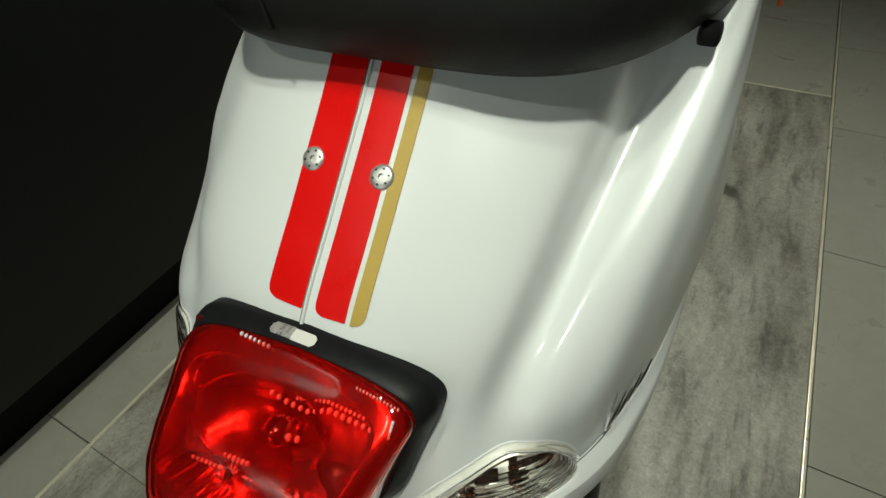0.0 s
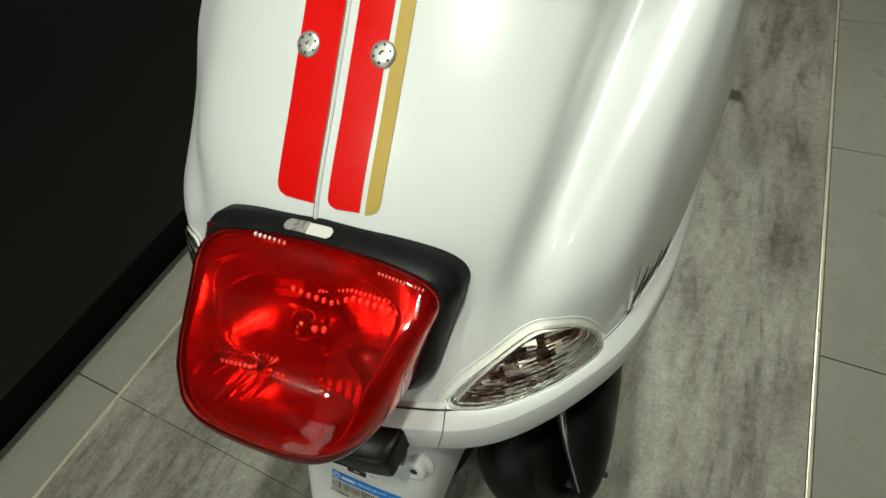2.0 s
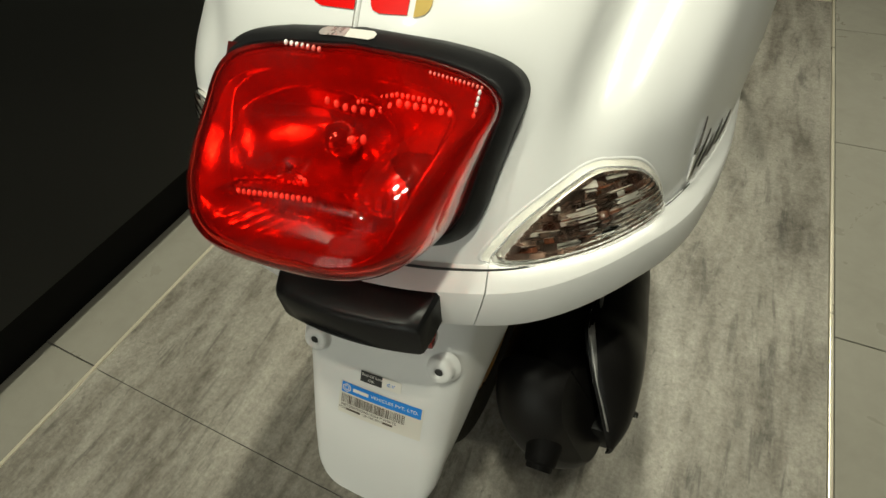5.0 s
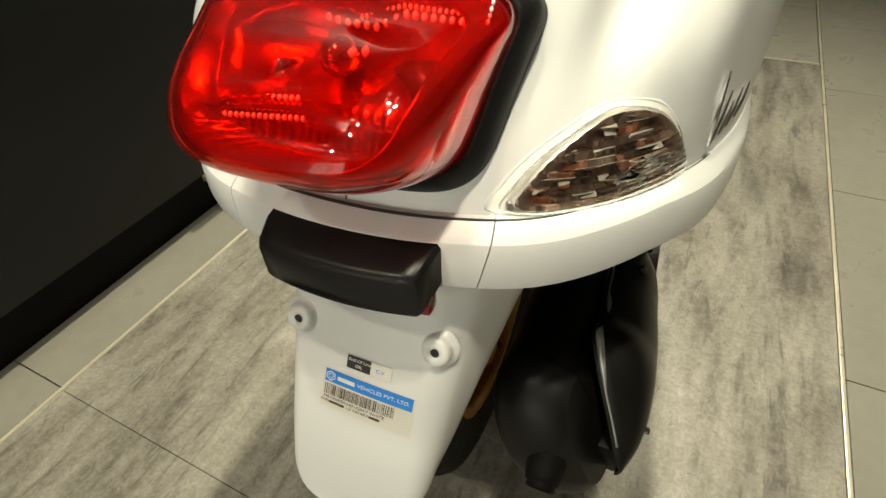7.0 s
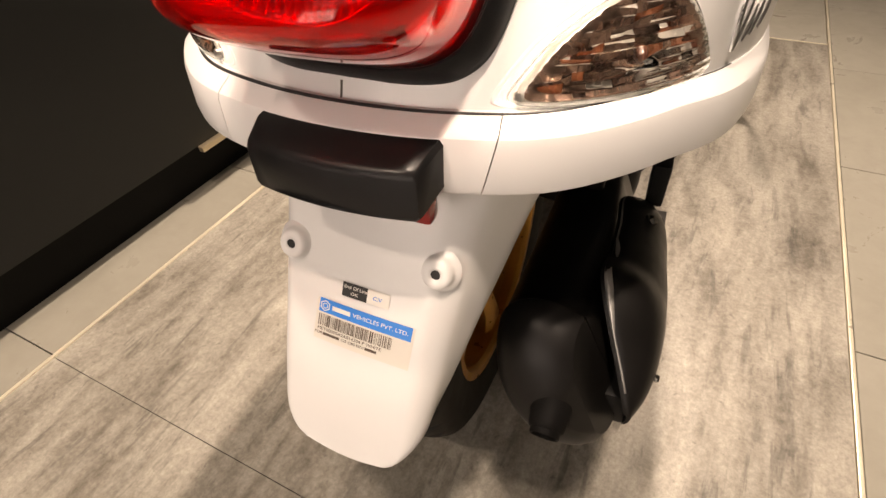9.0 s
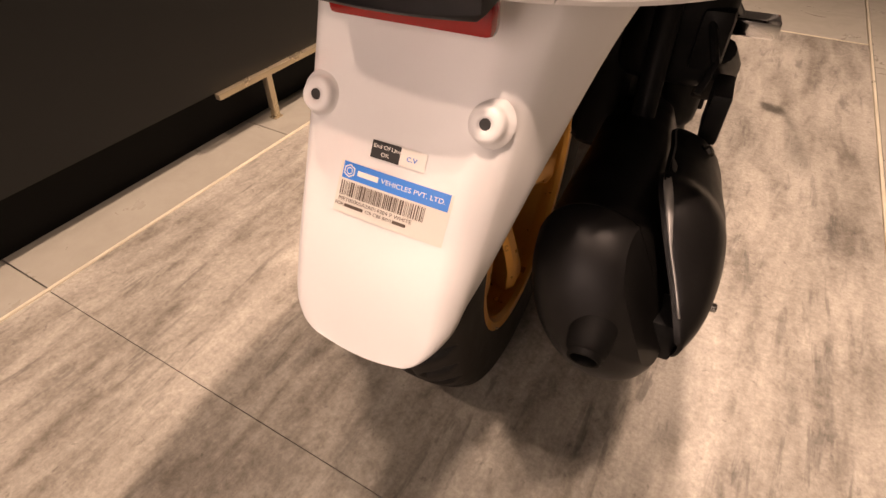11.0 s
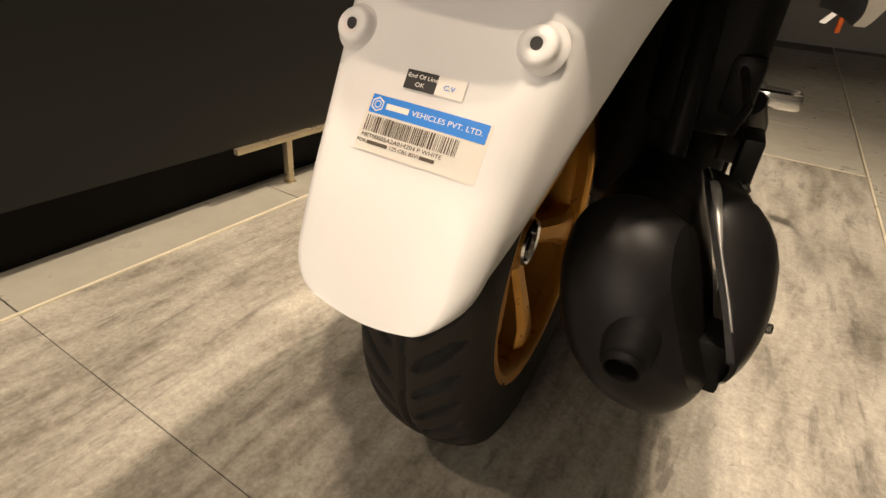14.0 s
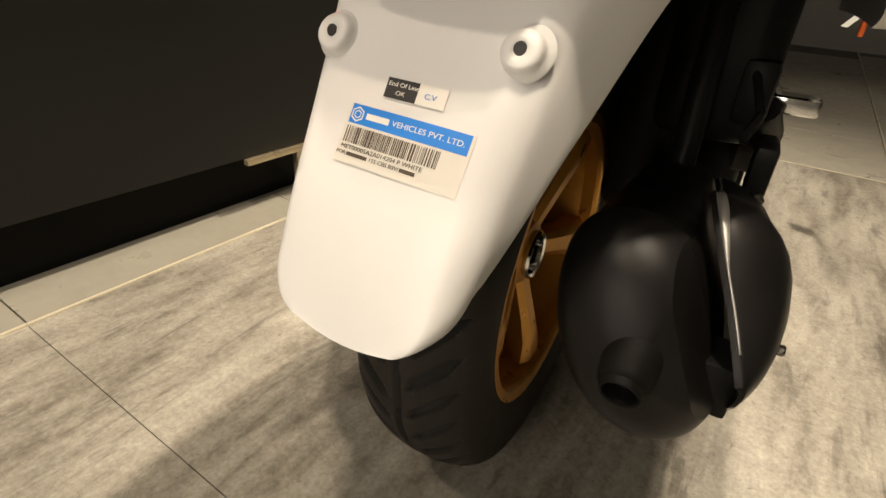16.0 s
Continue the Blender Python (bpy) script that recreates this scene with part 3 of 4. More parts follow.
    turn = n.to_track_quat("Z", "Y").to_matrix()
    prof = [(0.0001, 0.0006), (0.0014, 0.0006), (0.0016, 0.0020), (0.0040, 0.0020), (0.0056, 0.0017), (0.0064, 0.0011), (0.0068, 0.0003), (0.0068, -0.001)]
    rows = [[tuple(Vector(p) + turn @ Vector((r * math.cos(2 * math.pi * k / 28), r * math.sin(2 * math.pi * k / 28), h))) for k in range(28)] for r, h in prof]
    s = part("screw", loft(rows, close_u=True), SCREW, body, "chrome dome screw")
    dots = bmesh.new()
    for k in range(6):
        a = 2 * math.pi * k / 6 + 0.3
        q = Vector(p) + turn @ Vector((0.0043 * math.cos(a), 0.0043 * math.sin(a), 0.0017))
        rod(q, q + n * 0.0003, 0.0007, n=8, bm=dots)
    part("pin_hole", dots, INK, s)


dome_screw(-0.0225, 0.655)
dome_screw(0.0190, 0.6545)

# the bumper trim round the lower edge, in three lengths
SECTION = ((-0.006, 0.0085), (0.0010, 0.0085), (0.0082, 0.0040), (0.0102, 0.0022), (0.0114, -0.0012), (0.0124, -0.0185), (0.0117, -0.0238), (0.0090, -0.0262), (-0.006, -0.0262))


KS, LEAN = 0.1615, 0.0042


def trim(k0, k1, label, n):
    rows = []
    for i in range(n + 1):
        k = k0 + (k1 - k0) * i / n
        p = skin(k, 0.4965)
        a = skin(min(k + 0.01, 1), 0.4965) - skin(max(k - 0.01, -1), 0.4965)
        out = np.array((a[1], -a[0], 0))
        out /= np.linalg.norm(out)
        tie = LEAN * max(0.0, 1 - abs(k - KS) / 0.06)      # the joint leans
        along = (a / np.linalg.norm(a)) * tie
        slim = 1 - 0.35 * max(0.0, min(1.0, (p[1] + 0.02) / 0.3))
        thin = 1 - 0.72 * max(0.0, min(1.0, (p[1] + 0.11) / 0.15))
        rows.append([tuple(p + along * (d + 0.009) / 0.017 + out * (o * thin if o > 0 else o) + np.array((0, 0, d * slim))) for o, d in SECTION])
    return part("bumper_trim", loft(rows, close_u=True, cap=True), WHITE_MATT, scooter, label, sharp=28)


gap, gap_r = [], []
for k in np.linspace(-0.62, 0.40, 90):
    p = skin(k, 0.4965)
    a = skin(k + 0.01, 0.4965) - skin(k - 0.01, 0.4965)
    gap.append(tuple(p + np.array((a[1], -a[0], 0)) / np.hypot(a[0], a[1]) * 0.0006 + np.array((0, 0, 0.0088))))
    gap_r.append(0.0003 + 0.0006 * min(1.0, max(0.0, (0.30 - float(k)) / 0.25)))
part("trim_gap", tube(gap, gap_r, 6), INK, scooter, "dark gap above the bumper trim")
trim(-KS + 0.0011, KS - 0.0011, "white centre length of the bumper trim", 40)
trim(KS, 1.0, "white side length of the bumper trim", 60)
trim(-1.0, -KS, "white side length of the bumper trim", 60)

# badge on the right flank: plain chrome strokes
def badge(k0, zs, length, lean):
    bm = bmesh.new()
    pts, rad = [], []
    for i in range(9):
        t = i / 8
        k, z = k0 + length * t, zs + lean * t
        p = skin(k, z) + skin_normal(k, z) * 0.0012
        pts.append(tuple(p))
        rad.append(0.0003 + 0.0011 * math.sin(math.pi * (0.15 + 0.8 * t)))
    return tube(pts, rad, 8, bm)


emblem = part("badge", badge(0.3825, 0.511, -0.004, 0.034), CHROME, body, "chrome badge strokes")
for k0, zs, length, lean in ((0.384, 0.511, 0.020, 0.022), (0.402, 0.513, 0.018, 0.013), (0.420, 0.514, 0.018, 0.015), (0.440, 0.515, 0.020, 0.013)):
    part("stroke", badge(k0, zs, length, lean), CHROME, emblem)

# ---- tail lamp ----
LAMP_TOP, LAMP_LOW = Vector((0, -0.1690, 0.6030)), Vector((0, -0.2130, 0.5095))
LAMP_UP = (LAMP_TOP - LAMP_LOW).normalized()
LAMP_OUT = Vector((0, -LAMP_UP.z, LAMP_UP.y)).normalized()
LAMP_MID = (LAMP_TOP + LAMP_LOW) / 2
LAMP_X = 0.002


def lamp_edge(a, grow=0.0):
    """Rim of the lamp: wide above under an arched top, narrower below, with rounded corners."""
    c, s = math.cos(a), math.sin(a)
    n = 8.5 if s > 0 else 5.4
    x = math.copysign(abs(c) ** (2 / n), c)
    y = math.copysign(abs(s) ** (2 / n), s)
    w = float(spline((-1.0, -0.75, -0.3, 0.3, 0.8, 1.0), (0.0575, 0.0612, 0.0658, 0.0710, 0.0760, 0.0760), y))
    rise = (0.0420 + grow + 0.0085 * (1 - x * x)) if y > 0 else (0.0455 + grow + 0.0040 * (1 - x * x))
    return LAMP_X + x * (w + grow), y * rise


def lamp_point(x, y, out):
    return tuple(LAMP_MID + Vector((x, 0, 0)) + LAMP_UP * y + LAMP_OUT * out)


A = [2 * math.pi * i / 128 for i in range(128)]
ring = []
for grow, out in ((0.0, -0.024), (0.0, -0.003), (-0.0008, 0.0005), (-0.0046, 0.0078), (-0.0056, 0.0088), (-0.0064, 0.0086), (-0.0068, 0.0075), (-0.0070, -0.010)):
    ring.append([lamp_point(*lamp_edge(a, grow), out) for a in A])
tail_lamp = part("tail_lamp", loft(ring, close_u=True), BLACK, scooter, "black bezel of the tail lamp", sharp=50)


def lens_depth(y):
    return float(spline((-0.05, -0.03, -0.01, 0.01, 0.03, 0.05), (0.0753, 0.0660, 0.0560, 0.0370, 0.0130, 0.0005), y))


def lens_rows(shrink, lift, rings):
    """Rings of the moulded lens: steep sides and a rounded front with two shallow steps across it."""
    rows = []
    for r in rings:
        row = []
        for a in A:
            x, y = lamp_edge(a, -0.0066 - shrink)
            x, y = LAMP_X + (x - LAMP_X) * r, y * r
            d = lens_depth(y) * max(0.0, 1 - r ** 6) ** (1 / 3.9)
            for at, deep in ((0.016, 0.0026), (-0.018, 0.0022)):      # each step: a ledge whose lower side stands proud
                q = (y - at + 2.2 * x * x) / 0.0035
                d -= deep * (1 - r ** 5) * math.exp(-max(0.0, q) ** 2 / 9) * (0.5 + 0.5 * math.tanh(q)) if q > -3 else 0.0
            row.append(lamp_point(x, y, 0.0084 + lift + d))
        rows.append(row)
    return rows


RINGS = [1.0, 0.9995, 0.998, 0.995, 0.99, 0.98, 0.965, 0.945, 0.92, 0.89, 0.855, 0.815, 0.77, 0.72, 0.67, 0.61, 0.55, 0.48, 0.40, 0.31, 0.21, 0.11, 0.015]
outer = lens_rows(0.0, 0.0, RINGS)
inner_l = lens_rows(0.0022, -0.0026, RINGS[::-1])
lens = part("lens", loft(outer + inner_l, close_u=True, close_v=True), RED_LENS, tail_lamp, "glossy red moulded lens", sharp=0)
lens.visible_shadow = False

# inside of the tail lamp: a silvered bowl that follows the rim, a dish above and a fluted dish below
turn = Matrix((Vector((1, 0, 0)), LAMP_UP, LAMP_OUT)).transposed().to_4x4()


def dish(x, y):
    """How far the silvered floor stands out: two round dishes with a ridge between them."""
    deep = 0.0
    for cx, cy, rx, ry, h in ((-0.004, 0.006, 0.040, 0.020, 0.020), (-0.002, -0.028, 0.050, 0.017, 0.016)):
        q = ((x - cx) / rx) ** 2 + ((y - cy) / ry) ** 2
        deep = max(deep, h * max(0.0, 1 - q))
    return max(0.004, 0.006 + 0.56 * (lens_depth(y) + 0.003) - deep)


bowl = lens_rows(0.0030, -0.0038, [1.0, 0.999, 0.995, 0.985, 0.965, 0.94, 0.91, 0.88, 0.85, 0.83])
for r in [0.81 - 0.030 * i for i in range(27)]:
    row = []
    for a in A:
        x, y = lamp_edge(a, -0.0096)
        x, y = LAMP_X + (x - LAMP_X) * r, y * r
        flute = 0.0009 * math.sin(x * 1250) * max(0.0, min(1.0, (-0.010 - y) / 0.006))
        row.append(lamp_point(x, y, dish(x, y) + flute))
    bowl.append(row)
part("bowl", loft(bowl, close_u=True), RED_REFLECT, tail_lamp, "silvered reflector bowl behind the red lens", sharp=0)
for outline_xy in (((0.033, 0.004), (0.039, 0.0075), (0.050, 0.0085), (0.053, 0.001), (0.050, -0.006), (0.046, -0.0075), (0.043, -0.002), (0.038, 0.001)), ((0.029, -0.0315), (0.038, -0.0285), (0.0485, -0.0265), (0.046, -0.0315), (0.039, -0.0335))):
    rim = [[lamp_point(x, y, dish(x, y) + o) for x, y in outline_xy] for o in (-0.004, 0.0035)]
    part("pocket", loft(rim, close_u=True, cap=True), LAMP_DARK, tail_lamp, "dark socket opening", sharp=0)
# added panel: gives the upper lens its dark reflection as plain colour
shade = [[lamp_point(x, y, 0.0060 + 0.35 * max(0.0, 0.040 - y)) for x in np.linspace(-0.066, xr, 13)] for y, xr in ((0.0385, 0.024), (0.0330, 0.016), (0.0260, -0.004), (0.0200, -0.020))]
part("dark_reflection_panel", slab(shade, 0.0012, lambda p: tuple(-LAMP_OUT)), LAMP_DARK, tail_lamp, "added panel, dark to imitate the dim reflection in the upper lamp", sharp=0)
shelf = [[lamp_point(x, y0 - 2.4 * x * x, o) for x in np.linspace(-0.054, 0.050, 23)] for y0, o in ((-0.0095, 0.024), (-0.0115, 0.036), (-0.0145, 0.040))]
part("shelf", slab(shelf, 0.0015, lambda p: tuple(-LAMP_UP)), RED_REFLECT, tail_lamp, "curved reflector shelf", sharp=40)
bulb_bm = bmesh.new()
bmesh.ops.create_uvsphere(bulb_bm, u_segments=24, v_segments=14, radius=1, matrix=Matrix.Translation(lamp_point(0.006, 0.006, 0.024)) @ turn @ Matrix.Diagonal((0.0085, 0.0085, 0.011, 1)))
part("bulb", bulb_bm, CHROME, tail_lamp, "frosted bulb in the upper dish", sharp=0)


def optic_row(points, out, size):
    """A chain of small silvered optics."""
    bm = bmesh.new()
    pts = [Vector((x, y, 0)) for x, y in points]
    for p, q in zip(pts, pts[1:]):
        n = max(2, int((q - p).length / (size * 2.3)))
        for i in range(n):
            c = p.lerp(q, i / n)
            bmesh.ops.create_uvsphere(bm, u_segments=8, v_segments=6, radius=size, matrix=Matrix.Translation(lamp_point(c.x, c.y, out + 0.25 * max(0.0, 0.02 - c.y))) @ turn @ Matrix.Diagonal((0.75, 1.2, 1, 1)))
    return part("optic_row", bm, OPTIC, tail_lamp, "row of small silvered optics", sharp=0)


optic_row(((-0.0040, 0.0205), (0.0050, 0.0190), (0.0180, 0.0185), (0.0300, 0.0240), (0.0600, 0.0225)), 0.0190, 0.0015)
optic_row(((0.0100, 0.0215), (0.0280, 0.0270), (0.0600, 0.0255)), 0.0170, 0.0010)
optic_row(((-0.0300, 0.0415), (-0.0100, 0.0400)), 0.0110, 0.0012)
optic_row(((0.0400, 0.0365), (0.0640, 0.0330)), 0.0115, 0.0008)
optic_row(((0.0640, 0.0330), (0.0600, 0.0050), (0.0540, -0.0180)), 0.0200, 0.0010)
for k in range(3):
    optic_row(((-0.0520 + 0.004 * k, -0.0150 - 0.0035 * k), (-0.0020 + 0.002 * k, -0.0110 - 0.0035 * k)), 0.0290, 0.0012)
optic_row(((0.0140, 0.0080), (0.0240, 0.0100)), 0.0260, 0.0018)
for y in (-0.026, -0.033):
    ribs = bmesh.new()
    for i in range(23):
        x = -0.046 + 0.090 * i / 22
        q = Vector(lamp_point(x, y, dish(x, y) + 0.002))
        rod(q - LAMP_UP * 0.003, q + LAMP_UP * 0.003, 0.0011, n=6, bm=ribs)
    part("optic_rib", ribs, RED_REFLECT, tail_lamp)
# torn sticker on the hood over the lens
def hood(x, f):
    """A point just over the sloping hood: f runs from the body to the lens."""
    top = 0.0085 * (1 - ((x - LAMP_X) / 0.0735) ** 2)
    return Vector(lamp_point(x, 0.0420 + top - 0.0008 - 0.0038 * f, 0.0005 + 0.0073 * f)) + (LAMP_UP * 0.0073 + LAMP_OUT * 0.0038).normalized() * 0.0004


stk_out = tuple((LAMP_UP * 0.0073 + LAMP_OUT * 0.0038).normalized())
for x0, x1, f0, f1, mt, lab in ((-0.0165, -0.0030, 0.10, 0.92, FOIL, "torn silver foil half of a sticker"), (-0.0028, 0.0110, 0.16, 0.98, PAPER_WHITE, "white paper half of the torn sticker")):
    stk = []
    for i in range(15):
        x = x0 + (x1 - x0) * i / 14
        rag = 0.05 * ((i * 7 % 5) / 4 - 0.5) if i % 3 == 0 else 0.0
        nip = 0.22 * max(0.0, 1 - i / 2.0) if x0 < -0.01 else 0.22 * max(0.0, 1 - (14 - i) / 2.0)
        stk.append([tuple(hood(x, g)) for g in (f0 + nip + rag * 0.6, (f0 + f1) / 2, f1 - nip + rag)])
    part("sticker", slab(stk, 0.0002, lambda p: stk_out), mt, tail_lamp, lab)

# ---- turn indicators ----
IND_K = (0.163, 0.177, 0.200, 0.233, 0.266, 0.292, 0.316, 0.336, 0.342, 0.330, 0.300, 0.262, 0.222, 0.185)
IND_Z = (0.5080, 0.5200, 0.5320, 0.5420, 0.5460, 0.5440, 0.5345, 0.5190, 0.5100, 0.5055, 0.5035, 0.5045, 0.5055, 0.5060)


def ind_edge(n=60):
    k = np.array(IND_K + IND_K[:1])
    z = np.array(IND_Z + IND_Z[:1])
    d = np.concatenate([[0], np.cumsum(np.hypot(np.diff(k) * 0.45, np.diff(z)))])
    t = np.linspace(0, d[-1], n, endpoint=False)
    ext_d = np.concatenate([[d[-2] - d[-1]], d, [d[-1] + d[1]]])
    return spline(ext_d, np.concatenate([[k[-2]], k, [k[1]]]), t), spline(ext_d, np.concatenate([[z[-2]], z, [z[1]]]), t)


EK, EZ = ind_edge()


def indicator(side):
    def at(k, z, h):
        p, n = skin(side * k, z), skin_normal(side * k, z)
        return tuple(p + n * h * (1.0 if side > 0 else 0.45))

    def rows(scale, hs, ck=0.262, cz=0.519):
        return [[at(ck + (k - ck) * s, cz + (z - cz) * s, h) for k, z in zip(EK, EZ)] for s, h in zip(scale, hs)]

    base = part("indicator", loft(rows((1.050, 1.040, 1.020, 1.000, 0.970), (-0.0012, 0.0001, 0.0005, 0.0004, -0.0006)), close_u=True), WHITE_MATT, scooter, "white seat of the turn indicator", sharp=0)
    scale = (1.0, 0.997, 0.990, 0.965, 0.930, 0.905, 0.885, 0.84, 0.76, 0.62, 0.42, 0.22, 0.03)
    top = (0.0000, 0.0016, 0.0022, 0.0026, 0.0030, 0.0048, 0.0066, 0.0080, 0.0090, 0.0097, 0.0102, 0.0104, 0.0104)
    low = [max(h - 0.0014, 0.0001) for h in top]
    for name, mat, i0, i1, lab in (("lens", CLEAR_RIBBED, 5, 13, "clear ribbed indicator lens"), ("lens_rim", CLEAR, 0, 6, "clear smooth rim of the lens")):
        sc, up, dn = scale[i0:i1], top[i0:i1], low[i0:i1]
        glass = part(name, loft(rows(sc, up) + rows(sc[::-1], dn[::-1]), close_u=True, close_v=True), mat, base, lab, sharp=0)
        glass.visible_shadow = False
    # the white seat shows through the rim; within lies the dark mirrored inside
    part("rim_floor", loft(rows((0.990, 0.9, 0.5, 0.03), (0.0003, 0.0002, 0.0002, 0.0002)), close_u=True), RIM_GREY, base, "pale floor under the lens rim", sharp=0)
    part("inside", loft(rows((0.83, 0.80, 0.76, 0.70, 0.45, 0.2, 0.03), (0.0042, 0.0040, 0.0034, 0.0016, 0.0012, 0.0010, 0.0010), 0.284, 0.5215), close_u=True), SMOKE, base, "brown mirrored inside of the indicator", sharp=0)
    part("inside_rim", loft(rows((0.870, 0.862, 0.85, 0.825), (0.0004, 0.0022, 0.0038, 0.0043), 0.284, 0.5215), close_u=True), SILVER, base, "silvered wall round the reflector", sharp=0)
    # the stepped reflector: brown faces with a silvered ledge over each, and a dull bulb among them
    ek, ez = 0.284 + (EK - 0.284) * 0.78, 0.5215 + (EZ - 0.5215) * 0.78
    rng = random.Random(11)
    for j in range(13):
        z0 = 0.5065 + 0.0029 * j
        zc = z0 + 0.0013
        cross = []
        for a in range(len(ek)):
            k1, z1, k2, z2 = ek[a - 1], ez[a - 1], ek[a], ez[a]
            if (z1 > zc) != (z2 > zc):
                cross.append(k1 + (zc - z1) / (z2 - z1) * (k2 - k1))
        if len(cross) < 2 or max(cross) - min(cross) < 0.02:
            continue
        lean, k0 = 0.05 * (j - 5) / 6, min(cross)
        while k0 < max(cross) - 0.006:      # broken into short mirrors that lie unevenly
            k1 = min(max(cross), k0 + rng.uniform(0.006, 0.024))
            ks = np.linspace(k0, k1, 7)
            tip, low_h, up = rng.uniform(-0.0016, 0.0018), rng.uniform(0.0008, 0.0024), rng.uniform(0.0019, 0.0029)
            strips = [[at(k, z0 + dz + lean * (k - 0.266) * 0.5 + g * (k - k0), h + tip * (k - k0) / 0.03) for k in ks] for dz, h, g in ((0.0, low_h, 0.0), (up, 0.0034, rng.uniform(-0.10, 0.10)), (0.0029, low_h, 0.0))]
            tone = rng.choice((SMOKE, SMOKE, SMOKE, LAMP_BROWN, LAMP_BROWN, LAMP_ORANGE))
            part("facet", loft(strips[:2]), tone, base, sharp=0)
            if rng.random() < 0.55:
                part("ledge", loft(strips[1:]), SILVER, base, "silvered ledge of the reflector", sharp=0)
            k0 = k1
    q = Vector(at(0.268, 0.5225, 0.003))
    bulb = bmesh.new()
    bmesh.ops.create_uvsphere(bulb, u_segments=20, v_segments=12, radius=1, matrix=Matrix.Translation(q) @ Matrix.Diagonal((0.0034, 0.0028, 0.0026, 1)))
    part("bulb", bulb, AMBER, base, "dull amber bulb")
    s0 = Vector(at(0.181, 0.5105, 0.0012))
    nn = Vector(skin_normal(side * 0.181, 0.5105))
    part("screw", rod(s0, s0 + nn * 0.0028, 0.0024, 0.0020, 14, 0.0005), STEEL, base, "small steel screw")


indicator(1)
indicator(-1)

# ---- number plate lamp under the bumper ----
lamp_rows = []
for f, v, zt, zb in ((0, -0.2200, 0.4985, 0.4750), (0.2, -0.2310, 0.4980, 0.4738), (0.8, -0.2415, 0.4945, 0.4695), (0.93, -0.2432, 0.4930, 0.4692), (1.0, -0.2440, 0.4905, 0.4705)):
    w = 0.0460 - 0.0045 * f
    xs_up = [-w] + [-w + 0.002 + (2 * w - 0.004) * i / 12 for i in range(13)] + [w]
    row = [(x, zt - (0.0022 if abs(x) > w - 1e-6 else 0.0)) for x in xs_up] + [(x, zb + (0.0018 if abs(x) > w - 1e-6 else 0.0)) for x in xs_up[::-1]]
    lamp_rows.append([(x + 0.0050, v - 0.0060 * f * (1 - (x / 0.05) ** 2), z - 0.0012 * f * (1 - (x / 0.05) ** 2)) for x, z in row])
plate_lamp = part("plate_lamp", loft(lamp_rows, close_u=True, cap=True), PLATE_BLACK, scooter, "black number plate lamp housing", sharp=40)
part("reflector", box((0.072, 0.010, 0.013), (0.012, -0.2325, 0.4665), 0.003), RED_DARK, plate_lamp, "dark red reflector below the housing")

# ---- mudguard flap ----
FLAP_Z = (0.30, 0.33, 0.39, 0.45, 0.49)


def flap_half(z, flat, fold, wide):
    """Half a level of the flap: a flat front, a rounded fold and a side that runs forward."""
    v = float(spline((0.30, 0.345, 0.39, 0.43, 0.49), (-0.2895, -0.2690, -0.2440, -0.2225, -0.1960), z))
    deep = float(spline(FLAP_Z, (0.010, 0.020, 0.040, 0.056, 0.064), z))
    half = [(flat * t, v + 0.9 * (flat * t) ** 2) for t in (0.0, 0.3, 0.58, 0.82, 1.0)]
    v1 = half[-1][1]
    for t in (0.2, 0.4, 0.6, 0.8, 1.0):
        a = t * math.radians(68)
        half.append((flat + (fold - flat) * math.sin(a) / math.sin(math.radians(68)), v1 + 0.0105 * (1 - math.cos(a)) / 0.63 + 0.0012 * t))
    fx, fv = half[-1]
    for t in (0.25, 0.5, 0.75, 1.0):
        half.append((fx + (wide - fx) * t, fv + (deep - 0.012) * t))
    return half


def flap_row(z):
    """One level of the flap from its left edge to its right edge; the right side runs in more steeply."""
    f = max(0.0, (0.490 - z) / (0.490 - 0.304))
    left = flap_half(z, 0.042, 0.0590 - 0.009 * f ** 1.5, float(spline(FLAP_Z, (0.0450, 0.0495, 0.0640, 0.0845, 0.096), z)))
    right = flap_half(z, 0.034, float(spline(FLAP_Z, (0.0391, 0.0451, 0.0533, 0.0625, 0.0726), z)), float(spline(FLAP_Z, (0.0300, 0.0442, 0.0637, 0.0847, 0.1061), z)))
    return [(-x, y, z) for x, y in left[:0:-1]] + [(x, y, z) for x, y in right]


FLAP_X = 0.004
levels = list(np.linspace(0.490, 0.334, 22)) + [0.332 - 0.028 * math.sin(k / 14 * math.pi / 2) for k in range(15)]
flap_rows = []
for z in levels:
    row = flap_row(z)
    low = max(0.0, min(1.0, (0.332 - z) / 0.028))
    mid = row[len(row) // 2][1]
    s_low = 0.62 + 0.38 * max(0.0, 1 - low ** 2.8) ** 0.5      # the rounded lower corners
    flap_rows.append([(FLAP_X * (0.49 - z) / 0.15 + p[0] * s_low, mid + (p[1] - mid) * s_low, p[2] + 0.006 * low * (abs(p[0]) / 0.05) ** 2) for p in row])
flap = part("mudguard_flap", slab(flap_rows, 0.0028, lambda p: (0, 0.92, -0.39)), WHITE_MATT, scooter, "white rear mudguard flap without a number plate", sharp=55)


def flap_v(x, z):
    row = flap_row(z)
    return float(np.interp(x - FLAP_X * (0.49 - z) / 0.15, [p[0] for p in row], [p[1] for p in row]))


def flap_pose(x, z, lift):
    """A frame on the flap: x to the right, y up along it, z outward."""
    up = Vector((0, (flap_v(x, z + 0.01) - flap_v(x, z - 0.01)) / 0.02, 1)).normalized()
